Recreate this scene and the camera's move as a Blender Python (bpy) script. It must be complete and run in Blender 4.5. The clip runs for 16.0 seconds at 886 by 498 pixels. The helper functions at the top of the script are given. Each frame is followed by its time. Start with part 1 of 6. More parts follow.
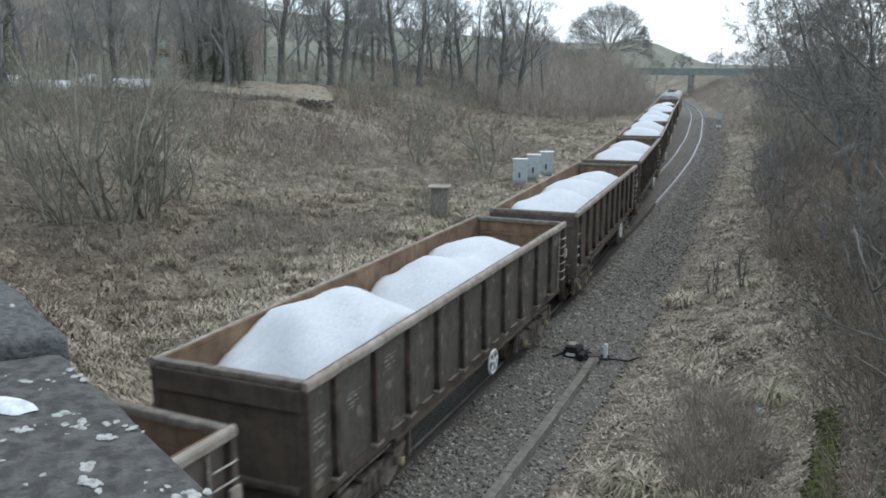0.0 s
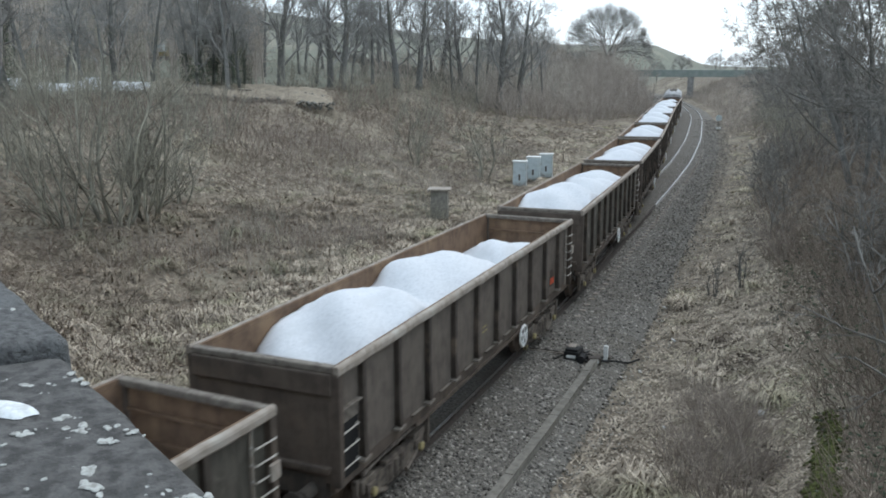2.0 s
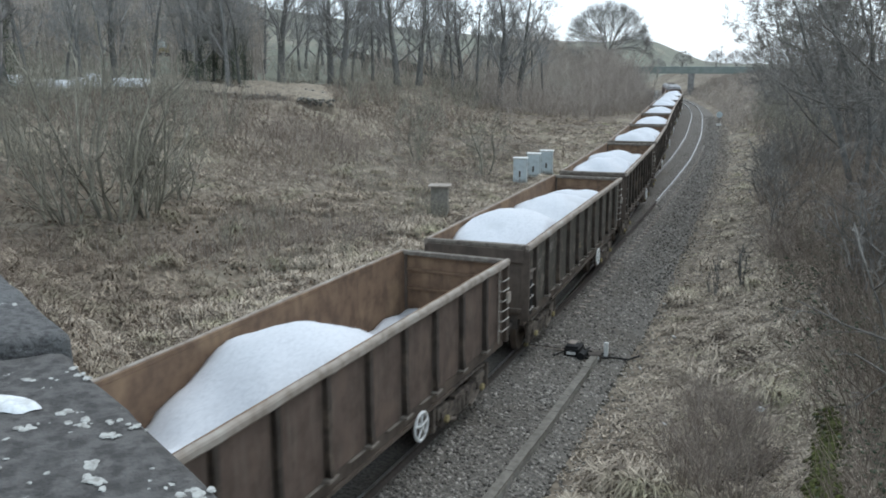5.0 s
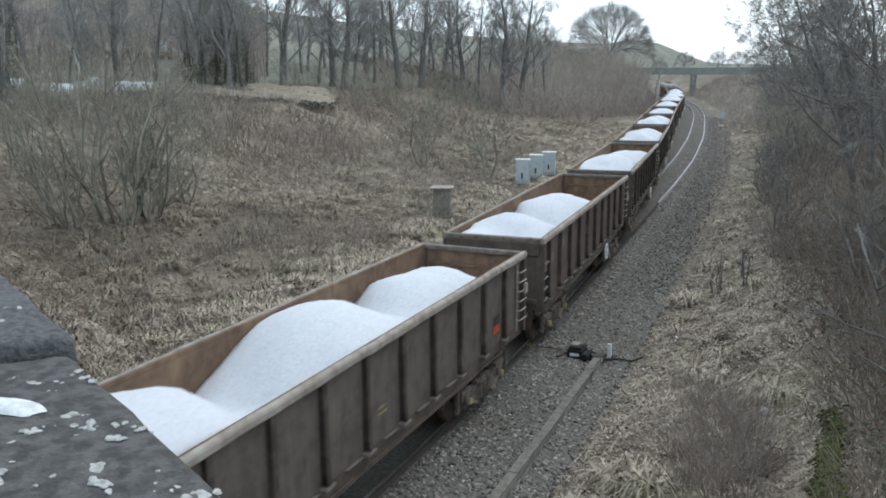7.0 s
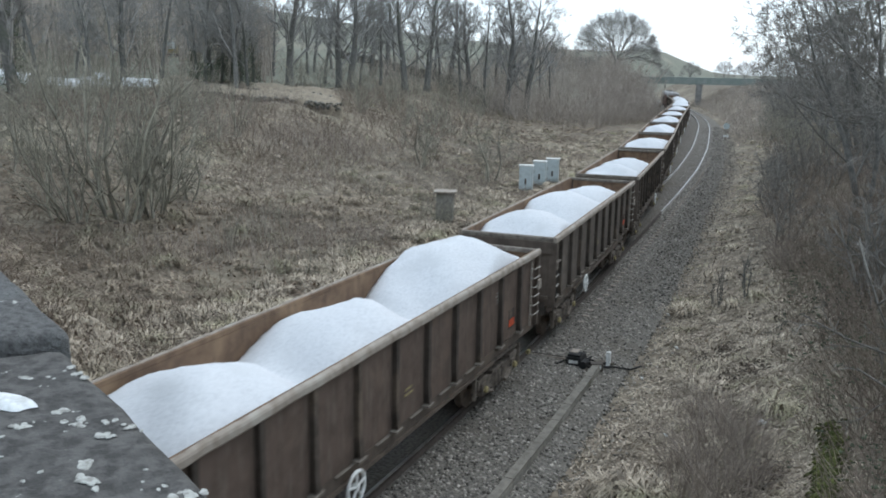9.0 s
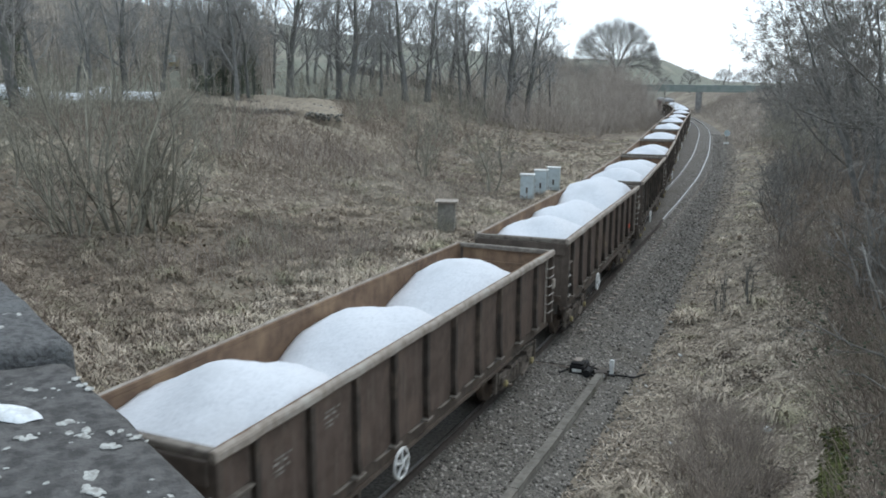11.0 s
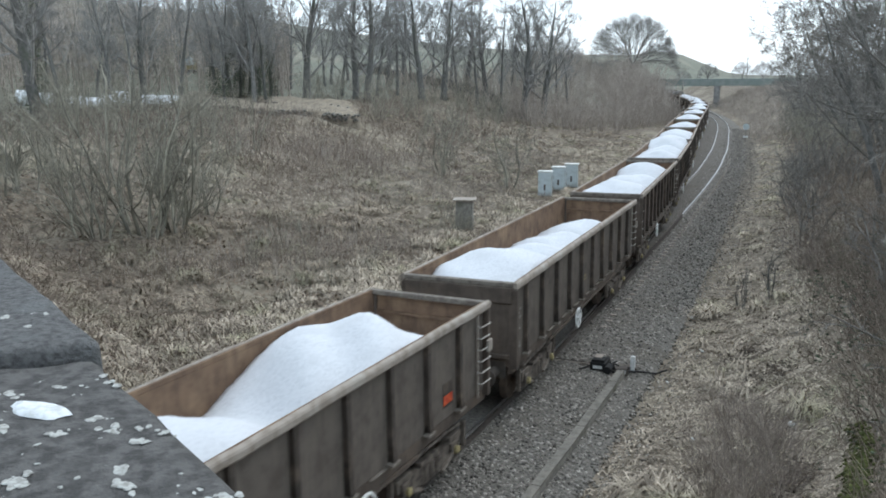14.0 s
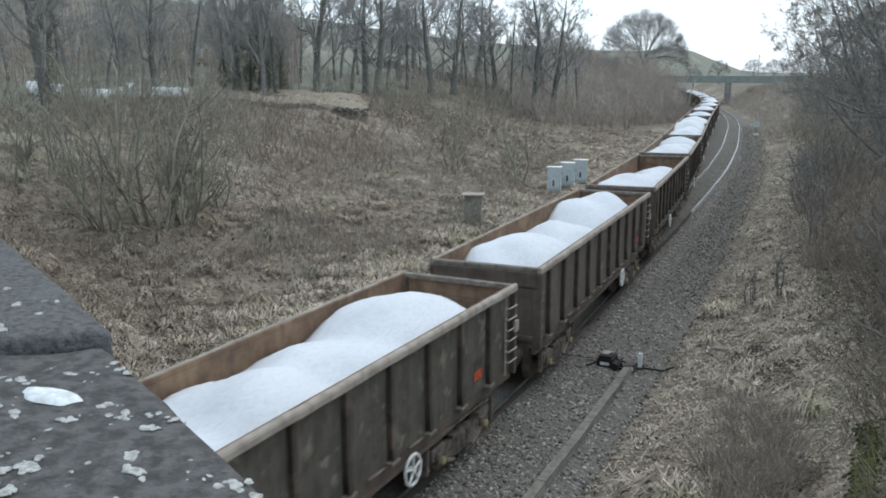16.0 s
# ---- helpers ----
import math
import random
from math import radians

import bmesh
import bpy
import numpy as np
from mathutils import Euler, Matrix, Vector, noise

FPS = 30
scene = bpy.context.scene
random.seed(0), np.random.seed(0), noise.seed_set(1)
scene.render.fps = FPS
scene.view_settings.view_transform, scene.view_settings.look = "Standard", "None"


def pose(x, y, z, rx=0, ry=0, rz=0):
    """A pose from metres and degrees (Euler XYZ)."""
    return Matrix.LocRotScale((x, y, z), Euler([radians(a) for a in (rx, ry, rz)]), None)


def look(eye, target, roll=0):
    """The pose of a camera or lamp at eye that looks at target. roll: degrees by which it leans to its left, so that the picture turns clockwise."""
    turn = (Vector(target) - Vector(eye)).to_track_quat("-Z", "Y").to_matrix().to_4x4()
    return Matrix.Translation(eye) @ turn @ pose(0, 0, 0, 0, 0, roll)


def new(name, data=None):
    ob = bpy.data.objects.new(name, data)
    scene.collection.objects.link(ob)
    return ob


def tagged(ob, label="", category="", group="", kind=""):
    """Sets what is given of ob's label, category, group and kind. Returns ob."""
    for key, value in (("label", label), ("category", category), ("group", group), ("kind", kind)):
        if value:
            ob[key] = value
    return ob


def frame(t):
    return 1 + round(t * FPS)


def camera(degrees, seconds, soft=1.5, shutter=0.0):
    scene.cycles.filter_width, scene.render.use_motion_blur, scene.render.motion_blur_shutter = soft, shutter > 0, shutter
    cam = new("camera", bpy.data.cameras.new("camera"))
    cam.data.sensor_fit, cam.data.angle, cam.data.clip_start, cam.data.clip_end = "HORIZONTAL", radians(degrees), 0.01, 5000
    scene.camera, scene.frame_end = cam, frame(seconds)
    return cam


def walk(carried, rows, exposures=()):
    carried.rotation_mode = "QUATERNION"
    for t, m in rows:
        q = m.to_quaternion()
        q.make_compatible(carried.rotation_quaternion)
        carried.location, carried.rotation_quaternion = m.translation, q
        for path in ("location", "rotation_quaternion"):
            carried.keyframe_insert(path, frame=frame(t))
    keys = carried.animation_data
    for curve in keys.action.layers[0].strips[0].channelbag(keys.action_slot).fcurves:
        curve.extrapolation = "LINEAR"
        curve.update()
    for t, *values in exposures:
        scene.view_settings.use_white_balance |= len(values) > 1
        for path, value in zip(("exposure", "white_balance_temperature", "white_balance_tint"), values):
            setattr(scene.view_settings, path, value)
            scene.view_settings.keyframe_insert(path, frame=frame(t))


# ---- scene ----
cam = camera(54.5, 16.0, soft=1.8, shutter=0.3)
CAMERA_ROWS = [
    (0.0, 7.851, 0.000, 7.339, 77.96, -0.09, 26.12),
    (0.5, 7.849, -0.000, 7.341, 78.12, -0.24, 26.11),
    (1.0, 7.849, -0.000, 7.341, 78.26, -0.02, 26.12),
    (1.5, 7.849, -0.001, 7.340, 78.22, 0.04, 26.15),
    (2.0, 7.850, -0.000, 7.340, 78.11, 0.03, 26.10),
    (2.5, 7.849, -0.001, 7.341, 78.24, -0.09, 26.05),
    (3.0, 7.850, -0.001, 7.339, 78.08, 0.08, 25.99),
    (3.5, 7.848, -0.001, 7.338, 77.91, 0.10, 26.03),
    (4.0, 7.849, -0.001, 7.338, 77.93, 0.02, 26.03),
    (6.5, 7.846, -0.003, 7.337, 77.85, 0.15, 26.31),
    (7.0, 7.846, -0.003, 7.337, 78.02, 0.27, 26.24),
    (7.5, 7.848, -0.002, 7.338, 77.83, -0.15, 26.44),
    (8.0, 7.852, 0.001, 7.339, 77.90, -0.73, 26.42),
    (8.5, 7.854, 0.001, 7.336, 77.98, -0.96, 26.54),
    (9.0, 7.854, 0.002, 7.339, 78.27, -1.09, 26.65),
    (11.5, 7.852, -0.000, 7.334, 78.96, -0.35, 26.63),
    (12.0, 7.853, -0.000, 7.333, 78.86, -0.29, 26.61),
    (12.5, 7.851, -0.001, 7.332, 79.06, -0.04, 26.84),
    (13.0, 7.851, -0.002, 7.329, 78.82, 0.32, 27.21),
    (13.5, 7.850, -0.003, 7.329, 78.71, 0.43, 27.53),
    (14.0, 7.847, -0.004, 7.328, 78.83, 0.52, 27.71),
    (14.5, 7.845, -0.006, 7.325, 78.54, 0.45, 27.97),
    (15.0, 7.843, -0.007, 7.327, 78.45, 0.24, 28.28),
    (15.5, 7.845, -0.006, 7.324, 78.48, 0.05, 28.47),
    (16.0, 7.845, -0.007, 7.323, 78.49, 0.04, 28.35),
]
walk(cam, [(t, pose(*r)) for t, *r in CAMERA_ROWS], exposures=[(0.0, 0.44), (8.0, 0.45), (9.0, 0.41), (12.0, 0.47), (13.0, 0.55), (14.5, 0.55), (15.3, 0.48), (16.0, 0.42)])

# ---- sky and sun: a thin overcast, the sun high behind the cloud
world = bpy.data.worlds.new("overcast")
scene.world = world
world.use_nodes = True
wn = world.node_tree
sky = wn.nodes.new("ShaderNodeTexSky")
sky.sky_type = "NISHITA"
sky.sun_disc = False
sky.sun_elevation, sky.sun_rotation = radians(50), radians(20)
sky.air_density, sky.dust_density, sky.ozone_density = 1.0, 1.5, 1.0
# the cloud: an even pale layer over most of the blue
cloud = wn.nodes.new("ShaderNodeMix")
cloud.data_type = "RGBA"
cloud.inputs[0].default_value = 0.82
cloud.inputs[7].default_value = (5.46, 6.5, 7.45, 1)
wn.links.new(sky.outputs[0], cloud.inputs[6])
back = next(n for n in wn.nodes if n.type == "BACKGROUND")
back.inputs["Strength"].default_value = 0.15
wn.links.new(cloud.outputs[2], back.inputs["Color"])
sun = new("sun", bpy.data.lights.new("sun", "SUN"))
sun.data.energy, sun.data.angle, sun.data.color = 0.6, radians(40), (1.0, 0.97, 0.93)
sun.matrix_basis = look((math.sin(radians(20)) * 60, math.cos(radians(20)) * 60, 72), (0, 0, 0))


# ---- materials
def material(name, base, rough=0.85, second=None, scale=6.0, detail=0.5, third=None, third_scale=0.7, bump=0.0, bump_scale=40.0,
             metal=0.0, per_object=0.0, low=0.42, high=0.62, third_low=0.52, third_high=0.68):
    """Two noises of real size over a base colour: a fine one and a broad one, with relief."""
    m = bpy.data.materials.new(name)
    m.use_nodes = True
    nt = m.node_tree
    bs = nt.nodes["Principled BSDF"]
    bs.inputs["Roughness"].default_value, bs.inputs["Metallic"].default_value = rough, metal
    bs.inputs["Specular IOR Level"].default_value = 0.25
    co = nt.nodes.new("ShaderNodeTexCoord")
    where = co.outputs["Object"]
    if per_object:
        which = nt.nodes.new("ShaderNodeObjectInfo")
        far_off = nt.nodes.new("ShaderNodeMath")
        far_off.operation = "MULTIPLY"
        far_off.inputs[1].default_value = 90.0
        nt.links.new(which.outputs["Random"], far_off.inputs[0])
        shift = nt.nodes.new("ShaderNodeVectorMath")
        nt.links.new(where, shift.inputs[0])
        nt.links.new(far_off.outputs[0], shift.inputs[1])
        where = shift.outputs[0]
    second = second or tuple(c * 0.7 for c in base)

    def spots(size, lo, hi, det=6.0):
        n = nt.nodes.new("ShaderNodeTexNoise")
        n.inputs["Scale"].default_value, n.inputs["Detail"].default_value, n.inputs["Roughness"].default_value = size, det, 0.6
        nt.links.new(where, n.inputs["Vector"])
        r = nt.nodes.new("ShaderNodeMapRange")
        r.inputs["From Min"].default_value, r.inputs["From Max"].default_value = lo, hi
        nt.links.new(n.outputs["Fac"], r.inputs["Value"])
        return n, r.outputs[0]

    def mixed(fac, a, b):
        x = nt.nodes.new("ShaderNodeMix")
        x.data_type = "RGBA"
        nt.links.new(fac, x.inputs[0])
        for socket, v in ((x.inputs[6], a), (x.inputs[7], b)):
            if isinstance(v, tuple):
                socket.default_value = (*v, 1)
            else:
                nt.links.new(v, socket)
        return x.outputs[2]

    n1, f1 = spots(scale, low, high)
    colour = mixed(f1, base, second)
    if third:
        _, f2 = spots(third_scale, third_low, third_high)
        colour = mixed(f2, colour, third)
    if per_object:
        info = nt.nodes.new("ShaderNodeObjectInfo")
        r = nt.nodes.new("ShaderNodeMapRange")
        r.inputs["To Min"].default_value, r.inputs["To Max"].default_value = 1 - per_object, 1 + per_object
        nt.links.new(info.outputs["Random"], r.inputs["Value"])
        hsv = nt.nodes.new("ShaderNodeHueSaturation")
        nt.links.new(r.outputs[0], hsv.inputs["Value"])
        nt.links.new(colour, hsv.inputs["Color"])
        colour = hsv.outputs[0]
    nt.links.new(colour, bs.inputs["Base Color"])
    if bump:
        nb, _ = spots(bump_scale, 0, 1, 4.0)
        b = nt.nodes.new("ShaderNodeBump")
        b.inputs["Strength"].default_value, b.inputs["Distance"].default_value = bump, 0.02
        nt.links.new(nb.outputs["Fac"], b.inputs["Height"])
        nt.links.new(b.outputs[0], bs.inputs["Normal"])
    return m


def islands(m, amount=0.35):
    """Vary the value of a joined mesh from piece to piece."""
    nt = m.node_tree
    bs = nt.nodes["Principled BSDF"]
    source = bs.inputs["Base Color"].links[0].from_socket
    geo = nt.nodes.new("ShaderNodeNewGeometry")
    r = nt.nodes.new("ShaderNodeMapRange")
    r.inputs["To Min"].default_value, r.inputs["To Max"].default_value = 1 - amount, 1 + amount
    nt.links.new(geo.outputs["Random Per Island"], r.inputs["Value"])
    hsv = nt.nodes.new("ShaderNodeHueSaturation")
    nt.links.new(r.outputs[0], hsv.inputs["Value"])
    nt.links.new(source, hsv.inputs["Color"])
    nt.links.new(hsv.outputs[0], bs.inputs["Base Color"])
    return m


def streaked(m, colour, amount):
    """Streaks of dust and rust running down an upright plate."""
    nt = m.node_tree
    bs = nt.nodes["Principled BSDF"]
    source = bs.inputs["Base Color"].links[0].from_socket
    co = nt.nodes.new("ShaderNodeTexCoord")
    size = nt.nodes.new("ShaderNodeMapping")
    size.inputs["Scale"].default_value = (5.0, 5.0, 0.7)
    nt.links.new(co.outputs["Object"], size.inputs["Vector"])
    n = nt.nodes.new("ShaderNodeTexNoise")
    n.inputs["Scale"].default_value, n.inputs["Detail"].default_value, n.inputs["Roughness"].default_value = 1.6, 6.0, 0.65
    nt.links.new(size.outputs[0], n.inputs["Vector"])
    r = nt.nodes.new("ShaderNodeMapRange")
    r.inputs["From Min"].default_value, r.inputs["From Max"].default_value, r.inputs["To Max"].default_value = 0.5, 0.7, amount
    nt.links.new(n.outputs["Fac"], r.inputs["Value"])
    x = nt.nodes.new("ShaderNodeMix")
    x.data_type = "RGBA"
    x.inputs[7].default_value = (*colour, 1)
    nt.links.new(r.outputs[0], x.inputs[0])
    nt.links.new(source, x.inputs[6])
    nt.links.new(x.outputs[2], bs.inputs["Base Color"])
    return m


def crusted(m, size, least):
    """Pale lichen crusts in patches over a stone."""
    nt = m.node_tree
    bs = nt.nodes["Principled BSDF"]
    source = bs.inputs["Base Color"].links[0].from_socket
    co = nt.nodes.new("ShaderNodeTexCoord")
    n = nt.nodes.new("ShaderNodeTexNoise")
    n.inputs["Scale"].default_value, n.inputs["Detail"].default_value, n.inputs["Roughness"].default_value = size, 5.0, 0.62
    nt.links.new(co.outputs["Object"], n.inputs["Vector"])
    r = nt.nodes.new("ShaderNodeMapRange")
    r.inputs["From Min"].default_value, r.inputs["From Max"].default_value = least, least + 0.03
    nt.links.new(n.outputs["Fac"], r.inputs["Value"])
    x = nt.nodes.new("ShaderNodeMix")
    x.data_type = "RGBA"
    x.inputs[7].default_value = (0.5, 0.5, 0.47, 1)
    nt.links.new(r.outputs[0], x.inputs[0])
    nt.links.new(source, x.inputs[6])
    nt.links.new(x.outputs[2], bs.inputs["Base Color"])
    return m


M_GROUND = material("winter_turf", (0.24, 0.2, 0.152), 0.95, (0.085, 0.068, 0.052), 3.2, third=(0.3, 0.265, 0.2), third_scale=0.14, bump=1.0, bump_scale=9)
M_BALLAST = material("ballast", (0.195, 0.178, 0.155), 0.95, (0.082, 0.075, 0.066), 14.0, third=(0.125, 0.11, 0.09), third_scale=0.5, bump=1.0, bump_scale=26)
M_STONE = islands(material("ballast_stone", (0.325, 0.298, 0.262), 0.9, (0.13, 0.119, 0.104), 9.0, third=(0.2, 0.182, 0.157), third_scale=0.6), 0.7)
M_SIDE = material("weathered_wagon_paint", (0.14, 0.118, 0.1), 0.75, (0.1, 0.083, 0.07), 3.0, third=(0.15, 0.128, 0.105), third_scale=1.1, bump=0.15, bump_scale=30, per_object=0.1)
M_SIDE_BROWN = material("red_brown_wagon_paint", (0.13, 0.094, 0.076), 0.75, (0.095, 0.07, 0.056), 3.0, third=(0.16, 0.115, 0.09), third_scale=1.1, bump=0.15, bump_scale=30, per_object=0.1)
M_SIDE_WORN = material("scuffed_wagon_paint", (0.105, 0.095, 0.078), 0.75, (0.075, 0.068, 0.056), 4.0, third=(0.22, 0.19, 0.155), third_scale=2.6, bump=0.2, bump_scale=30, per_object=0.1, third_low=0.57, third_high=0.66)
M_DUST = (0.21, 0.178, 0.147)
for m in (M_SIDE, M_SIDE_BROWN, M_SIDE_WORN):
    streaked(m, M_DUST, 0.45)
M_RIB = material("rib_paint", (0.075, 0.062, 0.052), 0.75, (0.05, 0.041, 0.034), 4.0, third=(0.16, 0.125, 0.095), third_scale=1.5, bump=0.15, per_object=0.15)
M_END = material("grimy_end_paint", (0.118, 0.093, 0.075), 0.75, (0.08, 0.063, 0.052), 3.0, third=(0.15, 0.112, 0.085), third_scale=1.0, bump=0.15)
M_RUST = material("rusty_inside", (0.2, 0.13, 0.084), 0.85, (0.13, 0.085, 0.058), 2.5, third=(0.27, 0.182, 0.115), third_scale=0.9, bump=0.25, bump_scale=25)
streaked(M_END, (0.14, 0.115, 0.09), 0.5)
streaked(M_RUST, (0.10, 0.068, 0.052), 0.6)
M_RAILTOP = material("dusty_top_rail", (0.36, 0.315, 0.27), 0.8, (0.25, 0.21, 0.172), 5.0, third=(0.42, 0.39, 0.345), third_scale=1.3, bump=0.15)
M_LOAD = material("crushed_limestone", (0.665, 0.68, 0.705), 0.95, (0.565, 0.58, 0.605), 17.0, third=(0.59, 0.605, 0.625), third_scale=1.3, bump=0.55, bump_scale=18, low=0.45, high=0.68)
M_GEAR = material("running_gear_grime", (0.065, 0.056, 0.049), 0.8, (0.1, 0.083, 0.068), 5.0, bump=0.2)
M_BOGIE = material("dusty_bogie", (0.15, 0.125, 0.103), 0.85, (0.07, 0.058, 0.049), 7.0, third=(0.2, 0.17, 0.14), third_scale=2.0, bump=0.3)
M_WHEEL = material("wheel_steel", (0.10, 0.08, 0.065), 0.6, (0.16, 0.12, 0.09), 6.0, metal=0.3)
M_RAIL = material("rail_head", (0.55, 0.54, 0.53), 0.3, (0.4, 0.38, 0.36), 3.0, metal=0.9)
M_RAILWEB = material("rail_web_rust", (0.075, 0.06, 0.05), 0.85, (0.05, 0.042, 0.036), 8.0)
M_RAILDUSTY = material("dusty_rail_web", (0.30, 0.285, 0.265), 0.8, (0.22, 0.2, 0.18), 6.0)
M_SLEEPER = material("grey_timber_sleeper", (0.17, 0.15, 0.13), 0.9, (0.10, 0.085, 0.07), 6.0, bump=0.4, per_object=0.2)
M_CONCRETE = material("weathered_concrete", (0.27, 0.255, 0.225), 0.9, (0.19, 0.175, 0.15), 7.0, third=(0.16, 0.155, 0.12), third_scale=0.9, bump=0.3, per_object=0.1)
M_LID = material("dusty_trough_lid", (0.225, 0.208, 0.178), 0.9, (0.15, 0.138, 0.118), 6.0, bump=0.3, per_object=0.04)
M_COPING = crusted(material("gritstone_coping", (0.128, 0.122, 0.116), 0.95, (0.066, 0.063, 0.06), 36.0, third=(0.08, 0.077, 0.073), third_scale=11.0, bump=0.6, bump_scale=90, low=0.42, high=0.6), 26.0, 0.66)
M_COPING_BLUE = crusted(material("smooth_coping", (0.16, 0.157, 0.153), 0.95, (0.09, 0.088, 0.086), 70.0, third=(0.165, 0.168, 0.165), third_scale=9.0, bump=0.9, bump_scale=90), 34.0, 0.70)
M_LICHEN = material("pale_lichen", (0.46, 0.46, 0.43), 0.95, (0.27, 0.262, 0.24), 120.0, bump=0.08, bump_scale=150)
M_CRUST = material("white_lichen_crust", (0.74, 0.76, 0.77), 0.95, (0.55, 0.56, 0.55), 60.0, bump=0.2, bump_scale=80)
M_CABINET = material("pale_grey_cabinet_paint", (0.50, 0.56, 0.57), 0.55, (0.42, 0.47, 0.48), 3.0, third=(0.35, 0.38, 0.36), third_scale=2.0)
M_WHITE = material("white_paint", (0.78, 0.78, 0.76), 0.6, (0.6, 0.6, 0.57), 8.0)
M_YELLOW = material("yellow_paint", (0.36, 0.3, 0.15), 0.7, (0.16, 0.135, 0.08), 9.0)
M_RED = material("red_panel", (0.62, 0.11, 0.04), 0.6, (0.4, 0.05, 0.03), 9.0)
M_BLACK = material("black_rubber_and_recess_shade", (0.02, 0.02, 0.02), 0.7)
M_BARK = material("damp_bark", (0.195, 0.19, 0.177), 0.95, (0.12, 0.117, 0.11), 5.0, third=(0.13, 0.14, 0.11), third_scale=0.6, bump=0.6, bump_scale=18)
M_SHRUB = islands(material("shrub_stems", (0.33, 0.31, 0.25), 0.95, (0.215, 0.2, 0.165), 2.0), 0.45)
M_FADED = material("faded_stencil", (0.3, 0.28, 0.25), 0.85, (0.12, 0.1, 0.085), 9.0)
M_RUNG = material("worn_rung_steel", (0.5, 0.48, 0.44), 0.7, (0.33, 0.3, 0.26), 12.0)
M_LIP = material("scuffed_sill_lip", (0.21, 0.185, 0.155), 0.8, (0.12, 0.1, 0.085), 6.0)
# far twigs paled in place of haze; the dead stalks share the colour
M_SCRUB = islands(material("haze_pale_scrub_and_stalks", (0.44, 0.385, 0.335), 0.95, (0.33, 0.285, 0.245), 2.0), 0.3)
M_THICKET = islands(material("red_brown_stems", (0.34, 0.285, 0.24), 0.95, (0.23, 0.19, 0.16), 2.0), 0.3)
M_TWIG = islands(material("bare_twigs", (0.33, 0.32, 0.303), 0.95, (0.23, 0.222, 0.21), 2.0), 0.25)
M_BRUSH = islands(material("dead_bramble", (0.25, 0.198, 0.16), 0.95, (0.15, 0.12, 0.10), 2.0, third=(0.29, 0.24, 0.185), third_scale=0.25), 0.4)
M_GRASS = islands(material("bleached_grass", (0.375, 0.312, 0.238), 0.95, (0.16, 0.128, 0.097), 1.5, third=(0.24, 0.23, 0.155), third_scale=0.3), 0.4)
M_VERGE = islands(material("pale_verge_grass", (0.52, 0.445, 0.35), 0.95, (0.24, 0.2, 0.157), 2.6, third=(0.36, 0.34, 0.22), third_scale=0.4), 0.4)
M_HEDGE = islands(material("hedge_twigs", (0.255, 0.24, 0.217), 0.95, (0.165, 0.154, 0.138), 2.0), 0.3)
M_LEAF = islands(material("leaf_litter", (0.47, 0.4, 0.32), 0.95, (0.2, 0.163, 0.126), 1.6), 0.4)
M_DEADLEAF = islands(material("brown_dead_leaf", (0.2, 0.15, 0.11), 0.95, (0.12, 0.088, 0.065), 2.0, third=(0.27, 0.215, 0.16), third_scale=0.4), 0.5)
# near-black leaf colour for the painted shade between tussocks
M_HOLLOW_SHADE = islands(material("hollow_shade_leaf", (0.085, 0.066, 0.05), 0.95, (0.05, 0.04, 0.031), 2.0), 0.4)
M_IVY = islands(material("ivy_leaf", (0.1, 0.12, 0.08), 0.95, (0.065, 0.08, 0.05), 3.0), 0.4)
M_MOSS = islands(material("moss", (0.085, 0.09, 0.03), 0.95, (0.06, 0.07, 0.022), 8.0), 0.4)
M_WALLSTONE = islands(material("dry_stone", (0.20, 0.19, 0.17), 0.95, (0.12, 0.115, 0.10), 3.0, bump=0.4), 0.35)
M_WRAP = material("white_bale_wrap", (0.78, 0.79, 0.80), 0.45, (0.62, 0.63, 0.63), 3.0, bump=0.3, bump_scale=12)
M_PASTURE = material("winter_pasture", (0.2, 0.205, 0.16), 0.95, (0.15, 0.152, 0.12), 0.5, third=(0.25, 0.235, 0.185), third_scale=0.03, bump=0.6, bump_scale=5)
M_GIRDER = material("green_girder_paint", (0.2, 0.235, 0.215), 0.7, (0.25, 0.275, 0.255), 1.0)
M_GRASSY = material("pale_turf", (0.31, 0.262, 0.2), 0.95, (0.19, 0.16, 0.122), 3.0, bump=0.8, bump_scale=12)
M_MASONRY = material("grey_masonry", (0.27, 0.26, 0.25), 0.95, (0.19, 0.185, 0.175), 1.5, bump=0.4)


# ---- the lie of the land
# line of the track: distance along it -> x, y, heading (a left-hand curve that straightens)
KNOT_S = [0, 20, 40, 60, 80, 110, 150, 190, 260]
KNOT_K = [0.00275, 0.00418, 0.00243, 0.00121, -0.00027, -0.00045, 0.0024, 0.0006, 0.0012]
LINE_S = np.arange(-60.0, 420.0, 1.0)


def line_table():
    bend = np.interp(LINE_S, KNOT_S, KNOT_K)
    turn = np.cumsum(bend)
    turn -= np.interp(0, LINE_S, turn)
    x, y = np.cumsum(-np.sin(turn)), np.cumsum(np.cos(turn))
    return x - np.interp(0, LINE_S, x), y - np.interp(0, LINE_S, y), turn


LINE_X, LINE_Y, LINE_A = line_table()


def on_line(s, off=0.0):
    """Place at distance s along the track, off metres to its right, and the heading there."""
    a = np.interp(s, LINE_S, LINE_A)
    return np.interp(s, LINE_S, LINE_X) + off * np.cos(a), np.interp(s, LINE_S, LINE_Y) + off * np.sin(a), a


